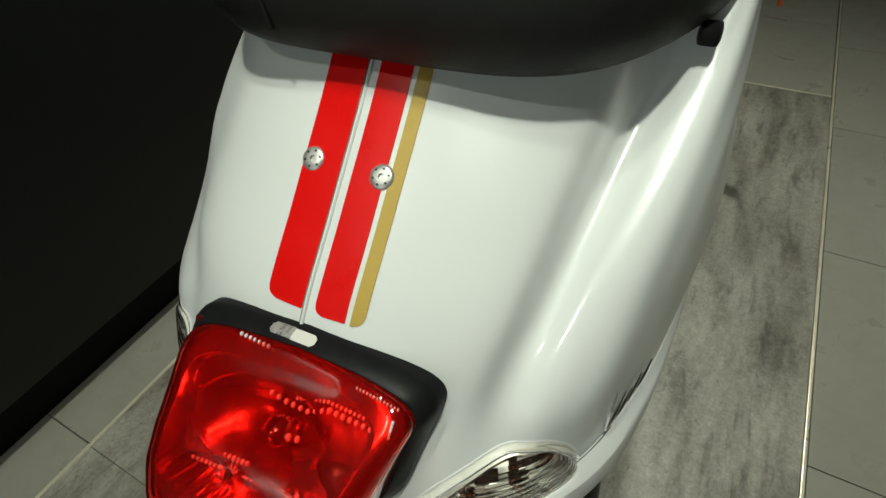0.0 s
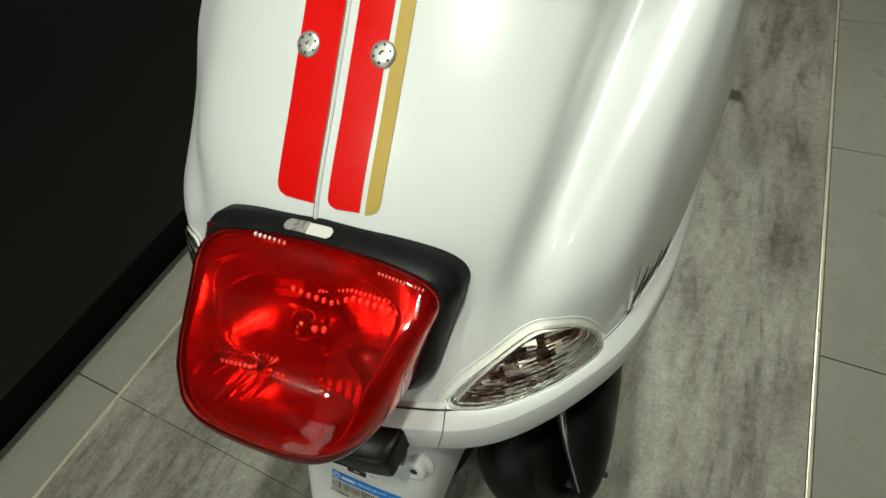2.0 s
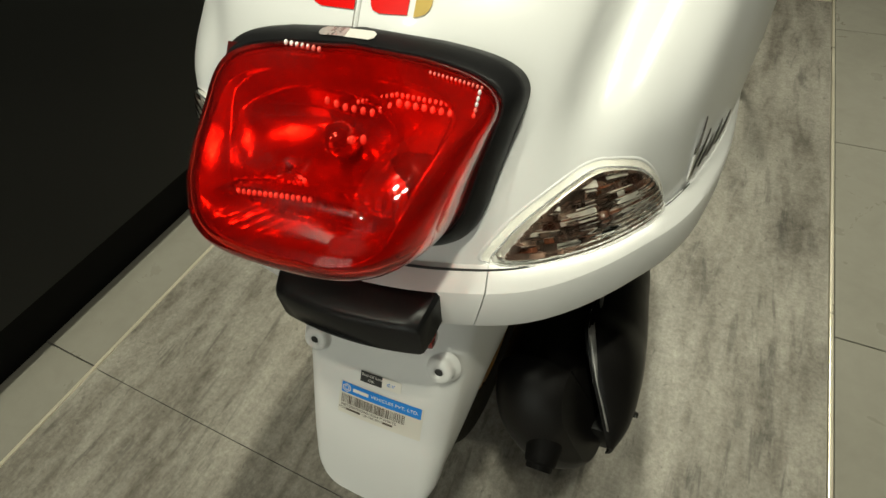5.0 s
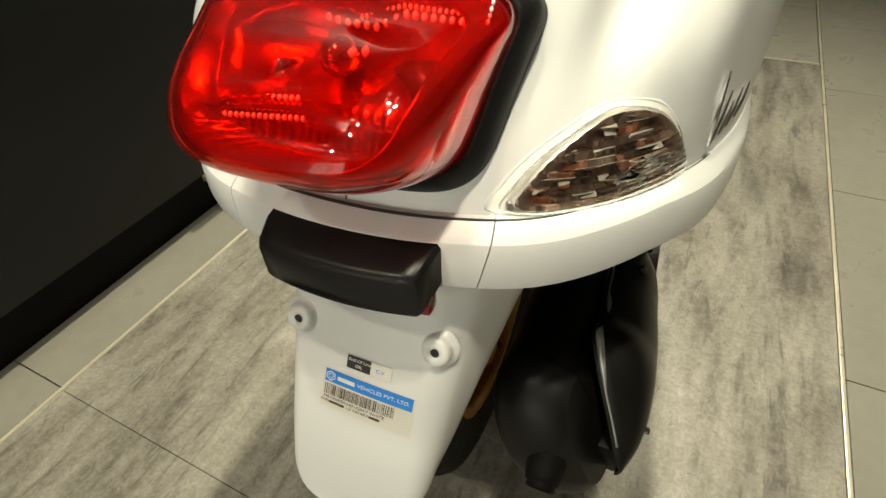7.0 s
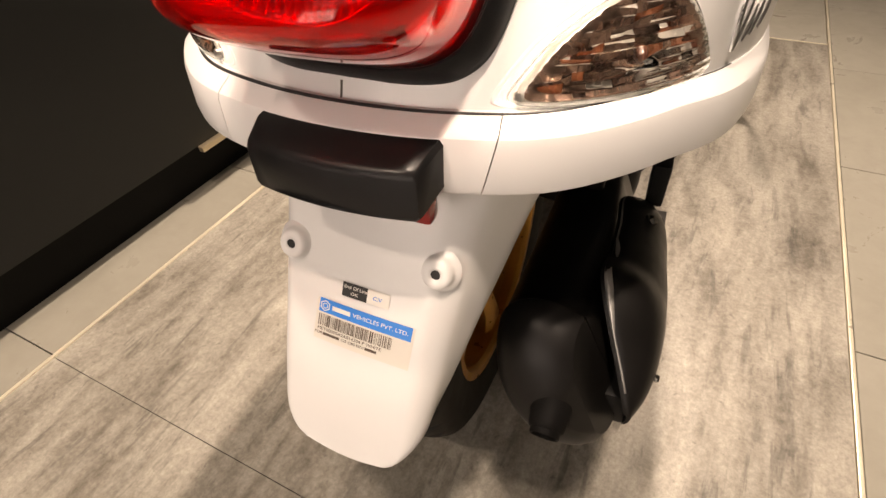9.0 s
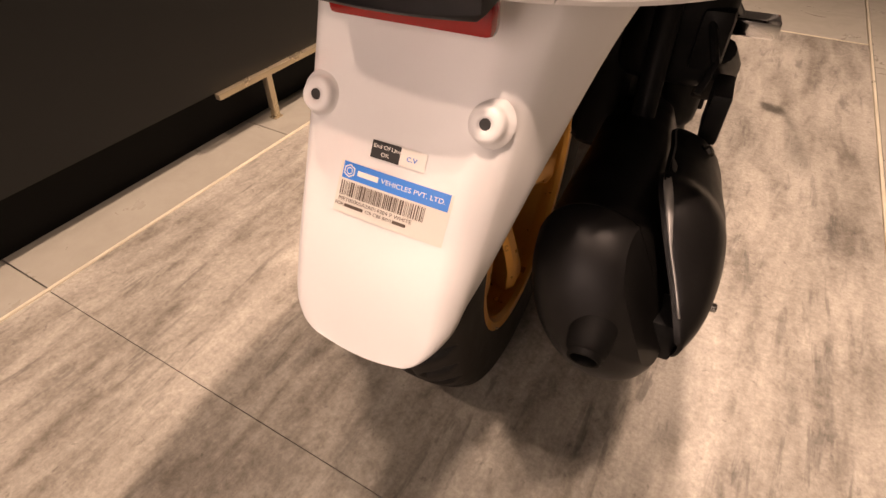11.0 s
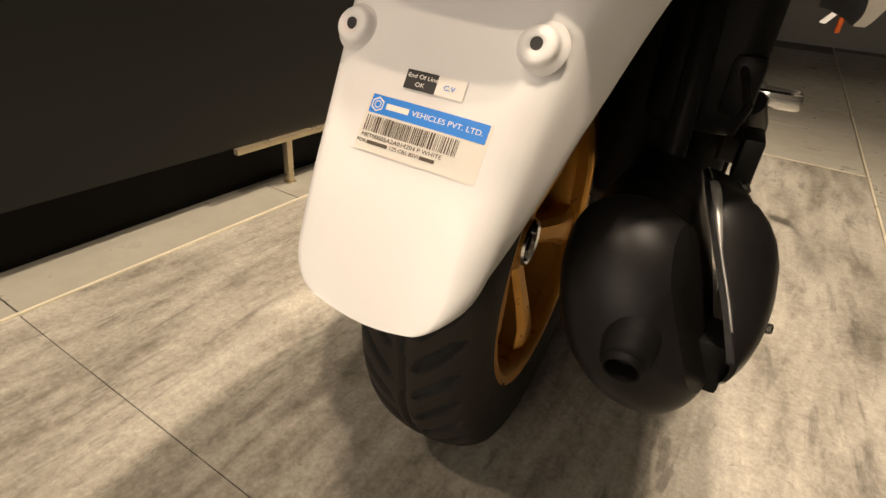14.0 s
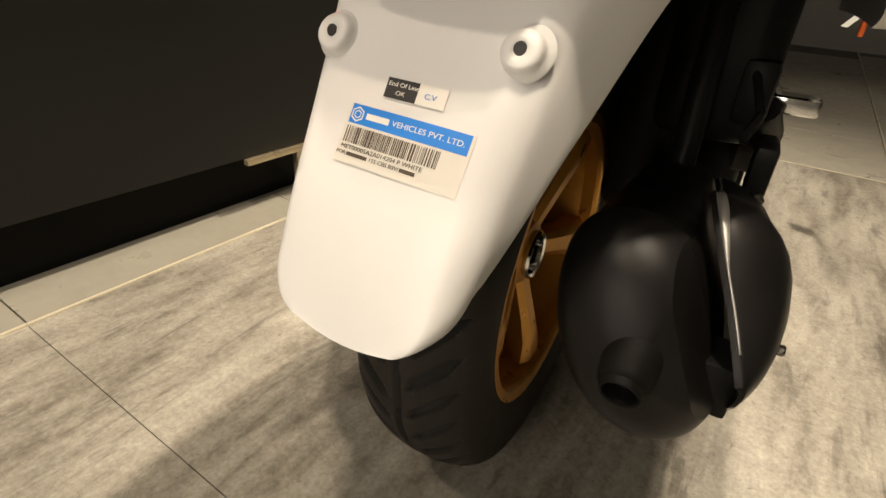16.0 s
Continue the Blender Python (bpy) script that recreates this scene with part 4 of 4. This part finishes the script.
    m = Matrix((Vector((1, 0, 0)), up, Vector((1, 0, 0)).cross(up))).transposed().to_4x4()
    m.translation = Vector((x, flap_v(x, z), z)) + Vector((1, 0, 0)).cross(up) * lift
    return m


def boss(x, z):
    m = flap_pose(x, z, 0)
    prof = [(0.0150, -0.002), (0.0134, 0.0004), (0.0120, 0.0016), (0.0112, 0.0036), (0.0107, 0.0060), (0.0098, 0.0078), (0.0082, 0.0088), (0.0060, 0.0090), (0.0034, 0.0089), (0.0030, 0.0078), (0.0030, 0.002)]
    rows = [[tuple(m @ Vector((0.79 * r * math.cos(2 * math.pi * k / 32), 0.79 * r * math.sin(2 * math.pi * k / 32) - 0.12 * h, h * 0.66))) for k in range(32)] for r, h in prof]
    b = part("mount_boss", loft(rows, close_u=True), WHITE_MATT, flap, "white round mounting boss with a hole", sharp=0)
    part("hole", rod(m @ Vector((0, 0, 0.002)), m @ Vector((0, -0.0008, 0.0058)), 0.0027, n=16), INK, b, "dark bore of the boss")


boss(-0.0418, 0.4170)
boss(0.0448, 0.4200)


# ---- stickers on the flap ----
def bend(p, x0):
    """A sheet's point, laid on the bowed flap."""
    return (p[0], p[1], p[2] - 0.90 * ((p[0] + x0) ** 2 - x0 ** 2))


def plate(parent, m, x0, y0, x1, y1, mat, lift, name, label=""):
    """A thin printed sheet in the frame m."""
    rows = [[tuple(m @ Vector(bend((x0 + (x1 - x0) * i / 10, y, lift), 0.005))) for i in range(11)] for y in (y0, y1)]
    out = m.to_3x3() @ Vector((0, 0, 1))
    return part(name, slab(rows, 0.0001, lambda p: tuple(out)), mat, parent, label, smooth=False)


lm = flap_pose(0.0062, 0.3824, 0.0005) @ pose(0, 0, 0, 0, 0, -2.6)
sticker = plate(flap, lm, -0.0305, -0.0150, 0.0305, 0.0105, PAPER, 0, "paper_label", "cream paper label with a blue band and a bar code")
plate(sticker, lm, -0.0290, 0.0022, 0.0290, 0.0105, BLUE, 0.00015, "blue_band", "blue printed band")
plate(sticker, lm, -0.0205, 0.0050, -0.0088, 0.0076, PAPER_WHITE, 0.0003, "printed_bar")
writing("VEHICLES PVT. LTD.", 0.0039, PAPER_WHITE, sticker, lm @ pose(-0.0072, 0.0063, 0.0003), -0.0072)
hexa = bmesh.new()
for r, rr in ((0.0034, 0.0027), (0.0019, 0.0014)):
    ins = [hexa.verts.new(lm @ Vector((0, 0, -0.0004)) + lm.to_3x3() @ Vector((-0.0252 + rr * math.sin(k * math.pi / 3), 0.0063 + rr * math.cos(k * math.pi / 3), 0.0004))) for k in range(6)]
    ous = [hexa.verts.new(lm @ Vector((0, 0, -0.0004)) + lm.to_3x3() @ Vector((-0.0252 + r * math.sin(k * math.pi / 3), 0.0063 + r * math.cos(k * math.pi / 3), 0.0004))) for k in range(6)]
    for k in range(6):
        hexa.faces.new((ins[k], ins[(k + 1) % 6], ous[(k + 1) % 6], ous[k]))
part("hexagon_mark", hexa, PAPER_WHITE, sticker, smooth=False)
code = random.Random(5)
bars = bmesh.new()
x = -0.0285
while x < 0.0185:
    w = code.choice((0.0003, 0.0003, 0.0006, 0.0009))
    vs = [bars.verts.new(lm @ Vector(bend((a, b, 0.0003), 0.005))) for a, b in ((x, -0.0062), (min(x + w, 0.0188), -0.0062), (min(x + w, 0.0188), 0.0010), (x, 0.0010))]
    bars.faces.new(vs)
    x += w + code.choice((0.0003, 0.0004, 0.0007))
tagged(part("bar_code", bars, CODE_INK, sticker, smooth=False), "dark brown printed bar code", kind="stuff")
writing("MET00005A2A014204 P WHITE", 0.0031, CODE_INK, sticker, lm @ pose(-0.0285, -0.0081, 0.0003), -0.0285)
writing("FOR", 0.0027, CODE_INK, sticker, lm @ pose(-0.0300, -0.0108, 0.0003), -0.0300)
plate(sticker, lm, -0.0245, -0.0116, -0.0135, -0.0100, CODE_INK, 0.0002, "printed_bar")
writing("125 CBS BSVI", 0.0027, CODE_INK, sticker, lm @ pose(-0.0125, -0.0108, 0.0003), -0.0125)
plate(sticker, lm, 0.0032, -0.0116, 0.0105, -0.0100, CODE_INK, 0.0002, "printed_bar")
tm = flap_pose(0.0058, 0.4004, 0.0006) @ pose(0, 0, 0, 0, 0, -2.0)
tag = plate(flap, tm, -0.0145, -0.0042, 0.0145, 0.0042, PAPER_WHITE, 0, "check_sticker", "small black and white inspection sticker")
plate(tag, tm, -0.0145, -0.0042, 0.0010, 0.0042, INK, 0.00015, "black_half")
writing("End Of Line", 0.0031, PAPER_WHITE, tag, tm @ pose(-0.0136, 0.0017, 0.0004), -0.0136)
writing("OK", 0.0031, PAPER_WHITE, tag, tm @ pose(-0.0090, -0.0018, 0.0004), -0.0090)
writing("C.V", 0.0036, BLUE, tag, tm @ pose(0.0045, -0.0004, 0.0003), 0.0045)

# ---- rear wheel ----
AXLE = 0.207
wheel_at = Matrix.Translation((0.0, 0.0, AXLE))
across = (0.0400, 0.0445, 0.0475, 0.0490, 0.0490, 0.0475, 0.0440, 0.0380, 0.0290, 0.0195, 0.0100, 0.0)
radius = (0.1330, 0.1400, 0.1500, 0.1620, 0.1740, 0.1850, 0.1930, 0.1985, 0.2028, 0.2053, 0.2066, 0.2070)
key = np.concatenate([[0], np.cumsum(np.hypot(np.diff(across), np.diff(radius)))])


def tread(x, a):
    """Depth of the grooves, 0 to 1, at the sideways places x and the angles a."""
    def soft(d):
        return np.clip(0.5 - d / 0.0010, 0, 1)

    depth = soft(np.abs(x - 0.0012 * np.sin(a * 14)) - 0.0019)
    step = 2 * math.pi / 42
    for side in (1, -1):
        w = side * x
        for lo, hi, shift, every in ((0.008, 0.043, 0.0, 1),):
            ph = (a - 5.0 * (w - lo) + (shift + (0.5 if side < 0 else 0.0)) * step) % (step * every)
            ph = np.minimum(ph, step * every - ph) * 0.20 * 0.55
            half = 0.0034 * np.clip(np.minimum((hi - w) / 0.008, (w - lo) / 0.004), 0, 1)
            depth = np.maximum(depth, np.where((w > lo) & (w < hi), soft(ph - half), 0))
    return depth


N, M = 1500, 104
ss = np.linspace(0, key[-1], M // 2 + 1)
xs, rs = spline(key, across, ss), spline(key, radius, ss)
cx, cr = np.concatenate([xs, -xs[-2::-1]]), np.concatenate([rs, rs[-2::-1]])
ang = 2 * math.pi * np.arange(N) / N
GX, GA = np.meshgrid(cx, ang)
GR2 = np.broadcast_to(cr, GX.shape)
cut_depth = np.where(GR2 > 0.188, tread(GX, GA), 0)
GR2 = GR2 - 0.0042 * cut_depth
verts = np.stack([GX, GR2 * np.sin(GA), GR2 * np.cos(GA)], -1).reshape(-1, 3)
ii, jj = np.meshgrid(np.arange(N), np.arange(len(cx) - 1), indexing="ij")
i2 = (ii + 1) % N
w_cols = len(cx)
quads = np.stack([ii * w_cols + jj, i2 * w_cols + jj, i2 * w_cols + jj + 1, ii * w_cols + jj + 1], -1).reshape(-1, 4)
# groove faces take the near-black, so their shade is coloured in
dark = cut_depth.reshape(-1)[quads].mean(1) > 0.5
wheel = part("rear_wheel", lathe([(0.1335, 0.0395), (0.1455, 0.0420), (0.1460, 0.0435), (0.1445, 0.0443), (0.1300, 0.0430), (0.1280, 0.0405), (0.1260, 0.0280), (0.1210, 0.0130), (0.1210, -0.0340), (0.1280, -0.0400), (0.1455, -0.0425), (0.1335, -0.0395), (0.1250, -0.0360), (0.1250, 0.0380)], 96), BRONZE, scooter, "bronze gold alloy rim")
wheel.location = (-0.028, 0.010, AXLE)
tyre_me = bpy.data.meshes.new("tyre")
tyre_me.from_pydata(verts.tolist(), [], quads.tolist())
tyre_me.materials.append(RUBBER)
tyre_me.materials.append(RECESS_SHADE)
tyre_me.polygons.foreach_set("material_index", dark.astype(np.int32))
tyre_me.polygons.foreach_set("use_smooth", np.ones(len(quads), bool))
tyre_me.update()
tyre = new("tyre", tyre_me)
tyre.parent = wheel
tagged(tyre, "black treaded tyre")
for k in range(5):
    a = 2 * math.pi * k / 5 + 0.55
    rows = []
    for r, half, x0, x1 in ((0.022, 0.013, -0.010, 0.012), (0.045, 0.0125, -0.006, 0.018), (0.075, 0.014, 0.002, 0.026), (0.100, 0.017, 0.008, 0.032), (0.127, 0.026, 0.008, 0.034)):
        c, s = math.cos(a), math.sin(a)
        sec = []
        for w, x in ((-half, x0), (-half, x1 - 0.006), (-half * 0.55, x1), (half * 0.55, x1), (half, x1 - 0.006), (half, x0)):
            sec.append((x, r * s + w * c, r * c - w * s))
        rows.append(sec)
    part("spoke", loft(rows, close_u=True, cap=True), BRONZE, wheel)
part("hub", lathe([(0.0001, -0.020), (0.030, -0.020), (0.034, -0.010), (0.034, 0.008), (0.030, 0.014), (0.0235, 0.016), (0.0225, 0.010), (0.020, 0.004), (0.0001, 0.004)], 40), BRONZE, wheel)
part("hub_ring", lathe([(0.0220, 0.012), (0.0245, 0.020), (0.0225, 0.0225), (0.0195, 0.021), (0.0180, 0.006)], 40), CHROME, wheel, "chrome hub ring")
part("hub_nut", rod((0.004, 0, 0), (0.016, 0, 0), 0.010, 0.009, 6, 0.001), BLACK_SATIN, wheel)
part("brake_plate", lathe([(0.0001, -0.024), (0.100, -0.024), (0.112, -0.030), (0.112, -0.036), (0.0001, -0.036)], 48), BLACK_SATIN, wheel, "black drum behind the spokes")
inner_guard = []
for k in range(25):
    a = math.radians(-58 + 118 * k / 24)
    inner_guard.append([(x, 0.236 * math.sin(a) + 0.002, AXLE + 0.236 * math.cos(a) + 0.004 - 1.2 * (x + 0.028) ** 2) for x in np.linspace(-0.078, 0.020, 11)])
part("inner_mudguard", slab(inner_guard, 0.003, lambda p: (0, p[1] / 0.24, (p[2] - AXLE) / 0.24)), BLACK, scooter, "black inner mudguard over the tyre")

# ---- exhaust ----
MUF = [(-0.2040, 0.110, 0.2760, 0.0060, 0.0060)]
for i in range(12, -1, -1):      # the blunt, rounded end cap
    q = i / 12
    k = max(0.0, 1 - (0.985 * q) ** 2.6) ** (1 / 1.9)
    MUF.append((-0.1585 - 0.0452 * q, 0.107 + 0.003 * q, 0.2825 - 0.0065 * q, 0.0455 * k, 0.0615 * k))
MUF += [(-0.1570, 0.107, 0.2825, 0.0440, 0.0598), (-0.1000, 0.107, 0.2760, 0.0440, 0.0600), (-0.0300, 0.106, 0.2680, 0.0430, 0.0600), (0.0400, 0.104, 0.2600, 0.0420, 0.0580), (0.1000, 0.103, 0.2520, 0.0360, 0.0500), (0.1350, 0.100, 0.2470, 0.0200, 0.0280)]
rows = []
for v, u, z, a, b in MUF:
    row = []
    for k in range(96):
        t = 2 * math.pi * k / 96
        c, s = math.cos(t), math.sin(t)
        flat = (c * 0.96 + s * 0.28) / 0.79      # a flat flank under the shield
        if flat > 1:
            c, s = c / flat, s / flat
        n = 2.1
        row.append((u + a * math.copysign(abs(c) ** (2 / n), c) - 0.30 * a * s, v + 0.10 * b * s * (1 if v < -0.16 else 0), z + 0.0032 + 0.960 * b * math.copysign(abs(s) ** (2 / n), s)))
    rows.append(row)
can = loft(rows, close_u=True, cap=True)
cutn = Vector((0.877, -0.236, 0.418))      # a flat pressed into the right side of the end cap
bmesh.ops.bisect_plane(can, geom=can.verts[:] + can.edges[:] + can.faces[:], dist=1e-6, plane_co=cutn * (0.2818 / cutn.length_squared), plane_no=cutn, clear_outer=True)
bmesh.ops.holes_fill(can, edges=[e for e in can.edges if e.is_boundary], sides=0)
muffler = part("muffler", can, MUFFLER, scooter, "satin black exhaust silencer", sharp=26)
def ring_rows(a, d, rings):
    """Circles round the axis through a along d: (radius, way along) each."""
    a, d = Vector(a), Vector(d).normalized()
    turn3 = d.to_track_quat("Z", "Y").to_matrix()
    return [[tuple(a + turn3 @ Vector((r * math.cos(k * math.pi / 18), r * math.sin(k * math.pi / 18), h))) for k in range(36)] for r, h in rings]


OUTLET = ((0.1105, -0.200, 0.2810), (0.0, -0.93, -0.34))
part("outlet", loft(ring_rows(*OUTLET, ((0.0104, -0.01), (0.0104, 0.0165), (0.0098, 0.0176), (0.0086, 0.0173), (0.0082, 0.0155), (0.0080, 0.0), (0.002, -0.002))), close_u=True), OUTLET_BLACK, muffler, "short black outlet pipe")
part("outlet_cone", loft(ring_rows(*OUTLET, ((0.0215, -0.0300), (0.0190, -0.0140), (0.0160, -0.0060), (0.0142, 0.0000), (0.0134, 0.0045), (0.0128, 0.0095), (0.0120, 0.0125), (0.0105, 0.0135))), close_u=True), OUTLET_BLACK, muffler, "pressed cone round the outlet", sharp=0)
# black disc across the pipe in place of its unlit depth
part("bore", rod(*[tuple(Vector(OUTLET[0]) + Vector(OUTLET[1]).normalized() * k) for k in (0.004, 0.0060)], 0.0078, n=24), RECESS_SHADE, muffler, "black disc standing for the shade inside the outlet")
SH_V = (0.040, 0.020, -0.040, -0.090, -0.134, -0.152, -0.168, -0.182)
SH_TOP_U = (0.1330, 0.1256, 0.1255, 0.1255, 0.1260, 0.1370, 0.1495, 0.1605)
SH_TOP_Z = (0.3000, 0.3138, 0.3280, 0.3390, 0.3470, 0.3265, 0.3030, 0.2790)
SH_OUT_U = (0.1600, 0.1660, 0.1720, 0.1745, 0.1745, 0.1730, 0.1695, 0.1630)
SH_OUT_Z = (0.2760, 0.2760, 0.2800, 0.2880, 0.2900, 0.2880, 0.2820, 0.2740)
SH_LOW_U = (0.1600, 0.1620, 0.1620, 0.1630, 0.1640, 0.1640, 0.1630, 0.1610)
SH_LOW_Z = (0.2480, 0.2350, 0.2250, 0.2250, 0.2320, 0.2430, 0.2540, 0.2660)
rows = []
for v in np.linspace(0.040, -0.182, 62):
    e = [float(spline(SH_V[::-1], c[::-1], v)) for c in (SH_TOP_U, SH_TOP_Z, SH_OUT_U, SH_OUT_Z, SH_LOW_U, SH_LOW_Z)]
    row = []
    for t in np.linspace(0, 1, 9):      # top edge to the widest line
        a = t * math.pi / 2
        row.append((e[0] + (e[2] - e[0]) * math.sin(a), float(v), e[3] + (e[1] - e[3]) * math.cos(a)))
    for t in np.linspace(0.2, 1, 6):    # and down to the lower edge
        row.append((e[2] + (e[4] - e[2]) * t ** 1.8, float(v), e[3] + (e[5] - e[3]) * t))
    rows.append(row)
shield = part("heat_shield", slab(rows, 0.0035, lambda p: (-0.80, 0, -0.60)), MUFFLER, muffler, "satin black heat shield with a highlight built onto its edge", sharp=50)
# the fold's highlight as a pale strip, widest where it gleams most
flange = []
for r in rows[6:60]:
    p, q = Vector(r[0]), Vector(r[2])
    d = (q - p).normalized()
    f = max(0.0, min(1.0, (r[0][1] + 0.154) / 0.088))
    w = 0.0008 + 0.0072 * math.sin(math.pi * f) ** 0.9
    flange.append([tuple(p + Vector((-0.0004, -0.0006, 0.0))), tuple(p + d * w * 0.5 + Vector((0, -0.0006, 0.0006))), tuple(p + d * w + Vector((0, -0.0002, 0.0005)))])
part("edge", slab(flange, 0.0008, lambda p: (0.6, 0.2, -0.7)), material("shield_edge_highlight", (0.50, 0.49, 0.47), 0.36, metal=0.75, vary=0.25, scale=60), shield, "folded edge of the shield, its highlight put in as pale metal", sharp=0)


def hex_bolt(a, d, r=0.0055, parent=None):
    a, d = Vector(a), Vector(d).normalized()
    b = part("bolt", rod(a, a + d * 0.004, r, r * 0.95, 6, 0.0008), BOLT, parent, "dark steel bolt")
    part("washer", rod(a - d * 0.0015, a, r * 1.45, n=20), BLACK_SATIN, b)


hex_bolt((0.1722, -0.152, 0.2870), (0.95, -0.1, 0.15), 0.0030, shield)
hex_bolt((0.1500, -0.012, 0.3150), (0.75, 0.0, 0.66), 0.0045, shield)
part("bracket", box((0.026, 0.030, 0.032), (0.148, -0.156, 0.262), 0.003), BLACK_SATIN, muffler, "black shield bracket")

# ---- engine and running gear, dark under the tail ----
engine = part("engine", box((0.085, 0.30, 0.150), (0.093, 0.335, 0.245), 0.03, 4), ENGINE_BLACK, scooter, "black engine and gearbox casing")
part("belt_cover", box((0.050, 0.46, 0.130), (-0.095, 0.16, 0.215), 0.022, 4), ENGINE_BLACK, engine, "black drive cover")
part("fan_cover", box((0.045, 0.17, 0.18), (0.118, 0.245, 0.330), 0.02, 4), ENGINE_BLACK, engine, "ribbed black fan cover")
for i in range(5):
    part("cover_rib", box((0.006, 0.010, 0.14), (0.142, 0.185 + 0.028 * i, 0.330), 0.002), ENGINE_BLACK, engine)
part("gear_case", box((0.050, 0.34, 0.235), (0.050, 0.235, 0.365), 0.02, 3), ENGINE_BLACK, engine, "black gear case beside the wheel")
part("carrier_arm", box((0.026, 0.10, 0.05), (0.128, 0.10, 0.375), 0.008, 2), ENGINE_BLACK, engine, "black carrier arm")
shock = part("shock_absorber", rod((0.098, -0.005, 0.235), (0.088, 0.055, 0.480), 0.010, 0.010, 16, 0.002), ENGINE_BLACK, scooter, "black shock absorber rod")
part("air_box", box((0.085, 0.22, 0.15), (0.098, 0.165, 0.405), 0.022, 4), ENGINE_BLACK, scooter, "black plastic air box")
part("hose", tube([(0.140, 0.08, 0.36), (0.150, 0.115, 0.335), (0.152, 0.150, 0.310), (0.146, 0.20, 0.30)], 0.011, 12), ENGINE_BLACK, scooter, "black rubber hose")
part("rubber_stop", rod((0.128, 0.144, 0.306), (0.163, 0.144, 0.306), 0.017, 0.016, 20, 0.003), RUBBER, scooter, "round black rubber stop")
part("bracket", box((0.016, 0.05, 0.045), (0.150, 0.060, 0.318), 0.004), ENGINE_BLACK, scooter, "black metal bracket")
part("cable", tube([(0.130, 0.02, 0.345), (0.136, 0.035, 0.365), (0.120, 0.06, 0.40), (0.10, 0.09, 0.45)], 0.0035, 8), ENGINE_BLACK, scooter, "black cable")

# folded chrome footpeg and the checker plate below it
peg = part("footpeg", box((0.050, 0.030, 0.018), (0.164, 0.205, 0.347), 0.005, 3), CHROME, scooter, "chrome passenger footpeg")
part("peg_arm", tube([(0.125, 0.21, 0.372), (0.140, 0.208, 0.362), (0.150, 0.206, 0.350)], 0.008, 12), CHROME, peg)
part("peg_hinge", rod((0.148, 0.220, 0.348), (0.148, 0.192, 0.348), 0.007, n=16, bevel=0.001), STEEL, peg)
plate_bm = box((0.060, 0.16, 0.004), (0.158, 0.232, 0.088), 0.001)
tread_plate = part("checker_plate", plate_bm, ALU, scooter, "aluminium checker plate low on the flank")
for i in range(4):
    for j in range(8):
        a = 0.7 if (i + j) % 2 else -0.7
        part("tread_lug", box((0.013, 0.003, 0.0016), (0.137 + 0.014 * i, 0.162 + 0.019 * j, 0.0905), 0.0006, 1, Matrix.Rotation(a, 4, "Z")), ALU, tread_plate)
part("plate_arm", tube([(0.10, 0.25, 0.18), (0.13, 0.24, 0.12), (0.15, 0.23, 0.087)], 0.008, 10), BLACK_SATIN, tread_plate)

# under tray and the narrow edge of the leg shield, ahead of the tail
part("under_tray", box((0.20, 0.60, 0.05), (0.0, 0.60, 0.22), 0.02, 3), BLACK_SATIN, scooter, "black tray under the floorboard")
rows = []
for z in np.linspace(0.385, 0.92, 24):
    f = (z - 0.385) / 0.535
    half = 0.290 + 0.012 * math.sin(math.pi * f) - 0.04 * f - 0.03 * max(0.0, 1 - f / 0.12) ** 2
    rows.append([(half - 0.030 * t * t, 0.93 + 0.08 * t, float(z)) for t in np.linspace(0, 0.35, 5)])
apron = part("leg_shield", slab(rows, 0.010, lambda p: (-0.5, 0.8, 0)), WHITE, scooter, "white rim of the leg shield")
part("side_reflector", box((0.010, 0.020, 0.045), (0.286, 0.945, 0.392), 0.004), AMBER_GLASS, apron, "orange side reflector")

# ---- seat ----
def seat_row(z, out):
    pts = []
    for t in np.linspace(-1, 1, 61):
        if abs(t) < 0.62:
            u = 0.158 * t / 0.62
            v = -0.076 + 0.115 * (abs(t) / 0.62) ** (4.6 if t > 0 else 3.8)
        else:
            f = (abs(t) - 0.62) / 0.38
            u = math.copysign(0.158 + 0.010 * math.sin(math.pi * f * 0.6), t)
            v = 0.039 + 0.56 * f
        pts.append(Vector((u, v)))
    row = []
    for i, p in enumerate(pts):
        d = pts[min(i + 1, 60)] - pts[max(i - 1, 0)]
        n = Vector((d.y, -d.x)).normalized()
        q = p + n * out
        row.append((q.x, q.y, z))
    return row


seat_rows = [seat_row(z, o) for z, o in ((0.706, -0.020), (0.700, -0.006), (0.7005, -0.001), (0.705, 0.002), (0.715, 0.006), (0.728, 0.0075), (0.742, 0.006), (0.756, 0.0), (0.767, -0.010), (0.774, -0.025), (0.779, -0.05), (0.782, -0.085), (0.783, -0.12))]
seat = part("seat", loft(seat_rows, cap=True), VINYL, scooter, "black vinyl seat overhanging the tail", sharp=0)
part("piping", tube([tuple(p) for p in seat_row(0.7605, -0.0035)], 0.0022, 8), VINYL, seat, "black piping round the seat")
part("stitch", tube([(-0.046, -0.0815, 0.712), (-0.046, -0.083, 0.728), (-0.046, -0.075, 0.757), (-0.046, -0.05, 0.777)], 0.0012, 6), VINYL, seat)
part("seat_base", loft([seat_row(0.698, -0.040), seat_row(0.708, -0.040)]), BLACK, seat, "black plastic seat base")
part("rubber_pad", box((0.011, 0.012, 0.010), (0.150, 0.004, 0.697), 0.003), BLACK, seat)
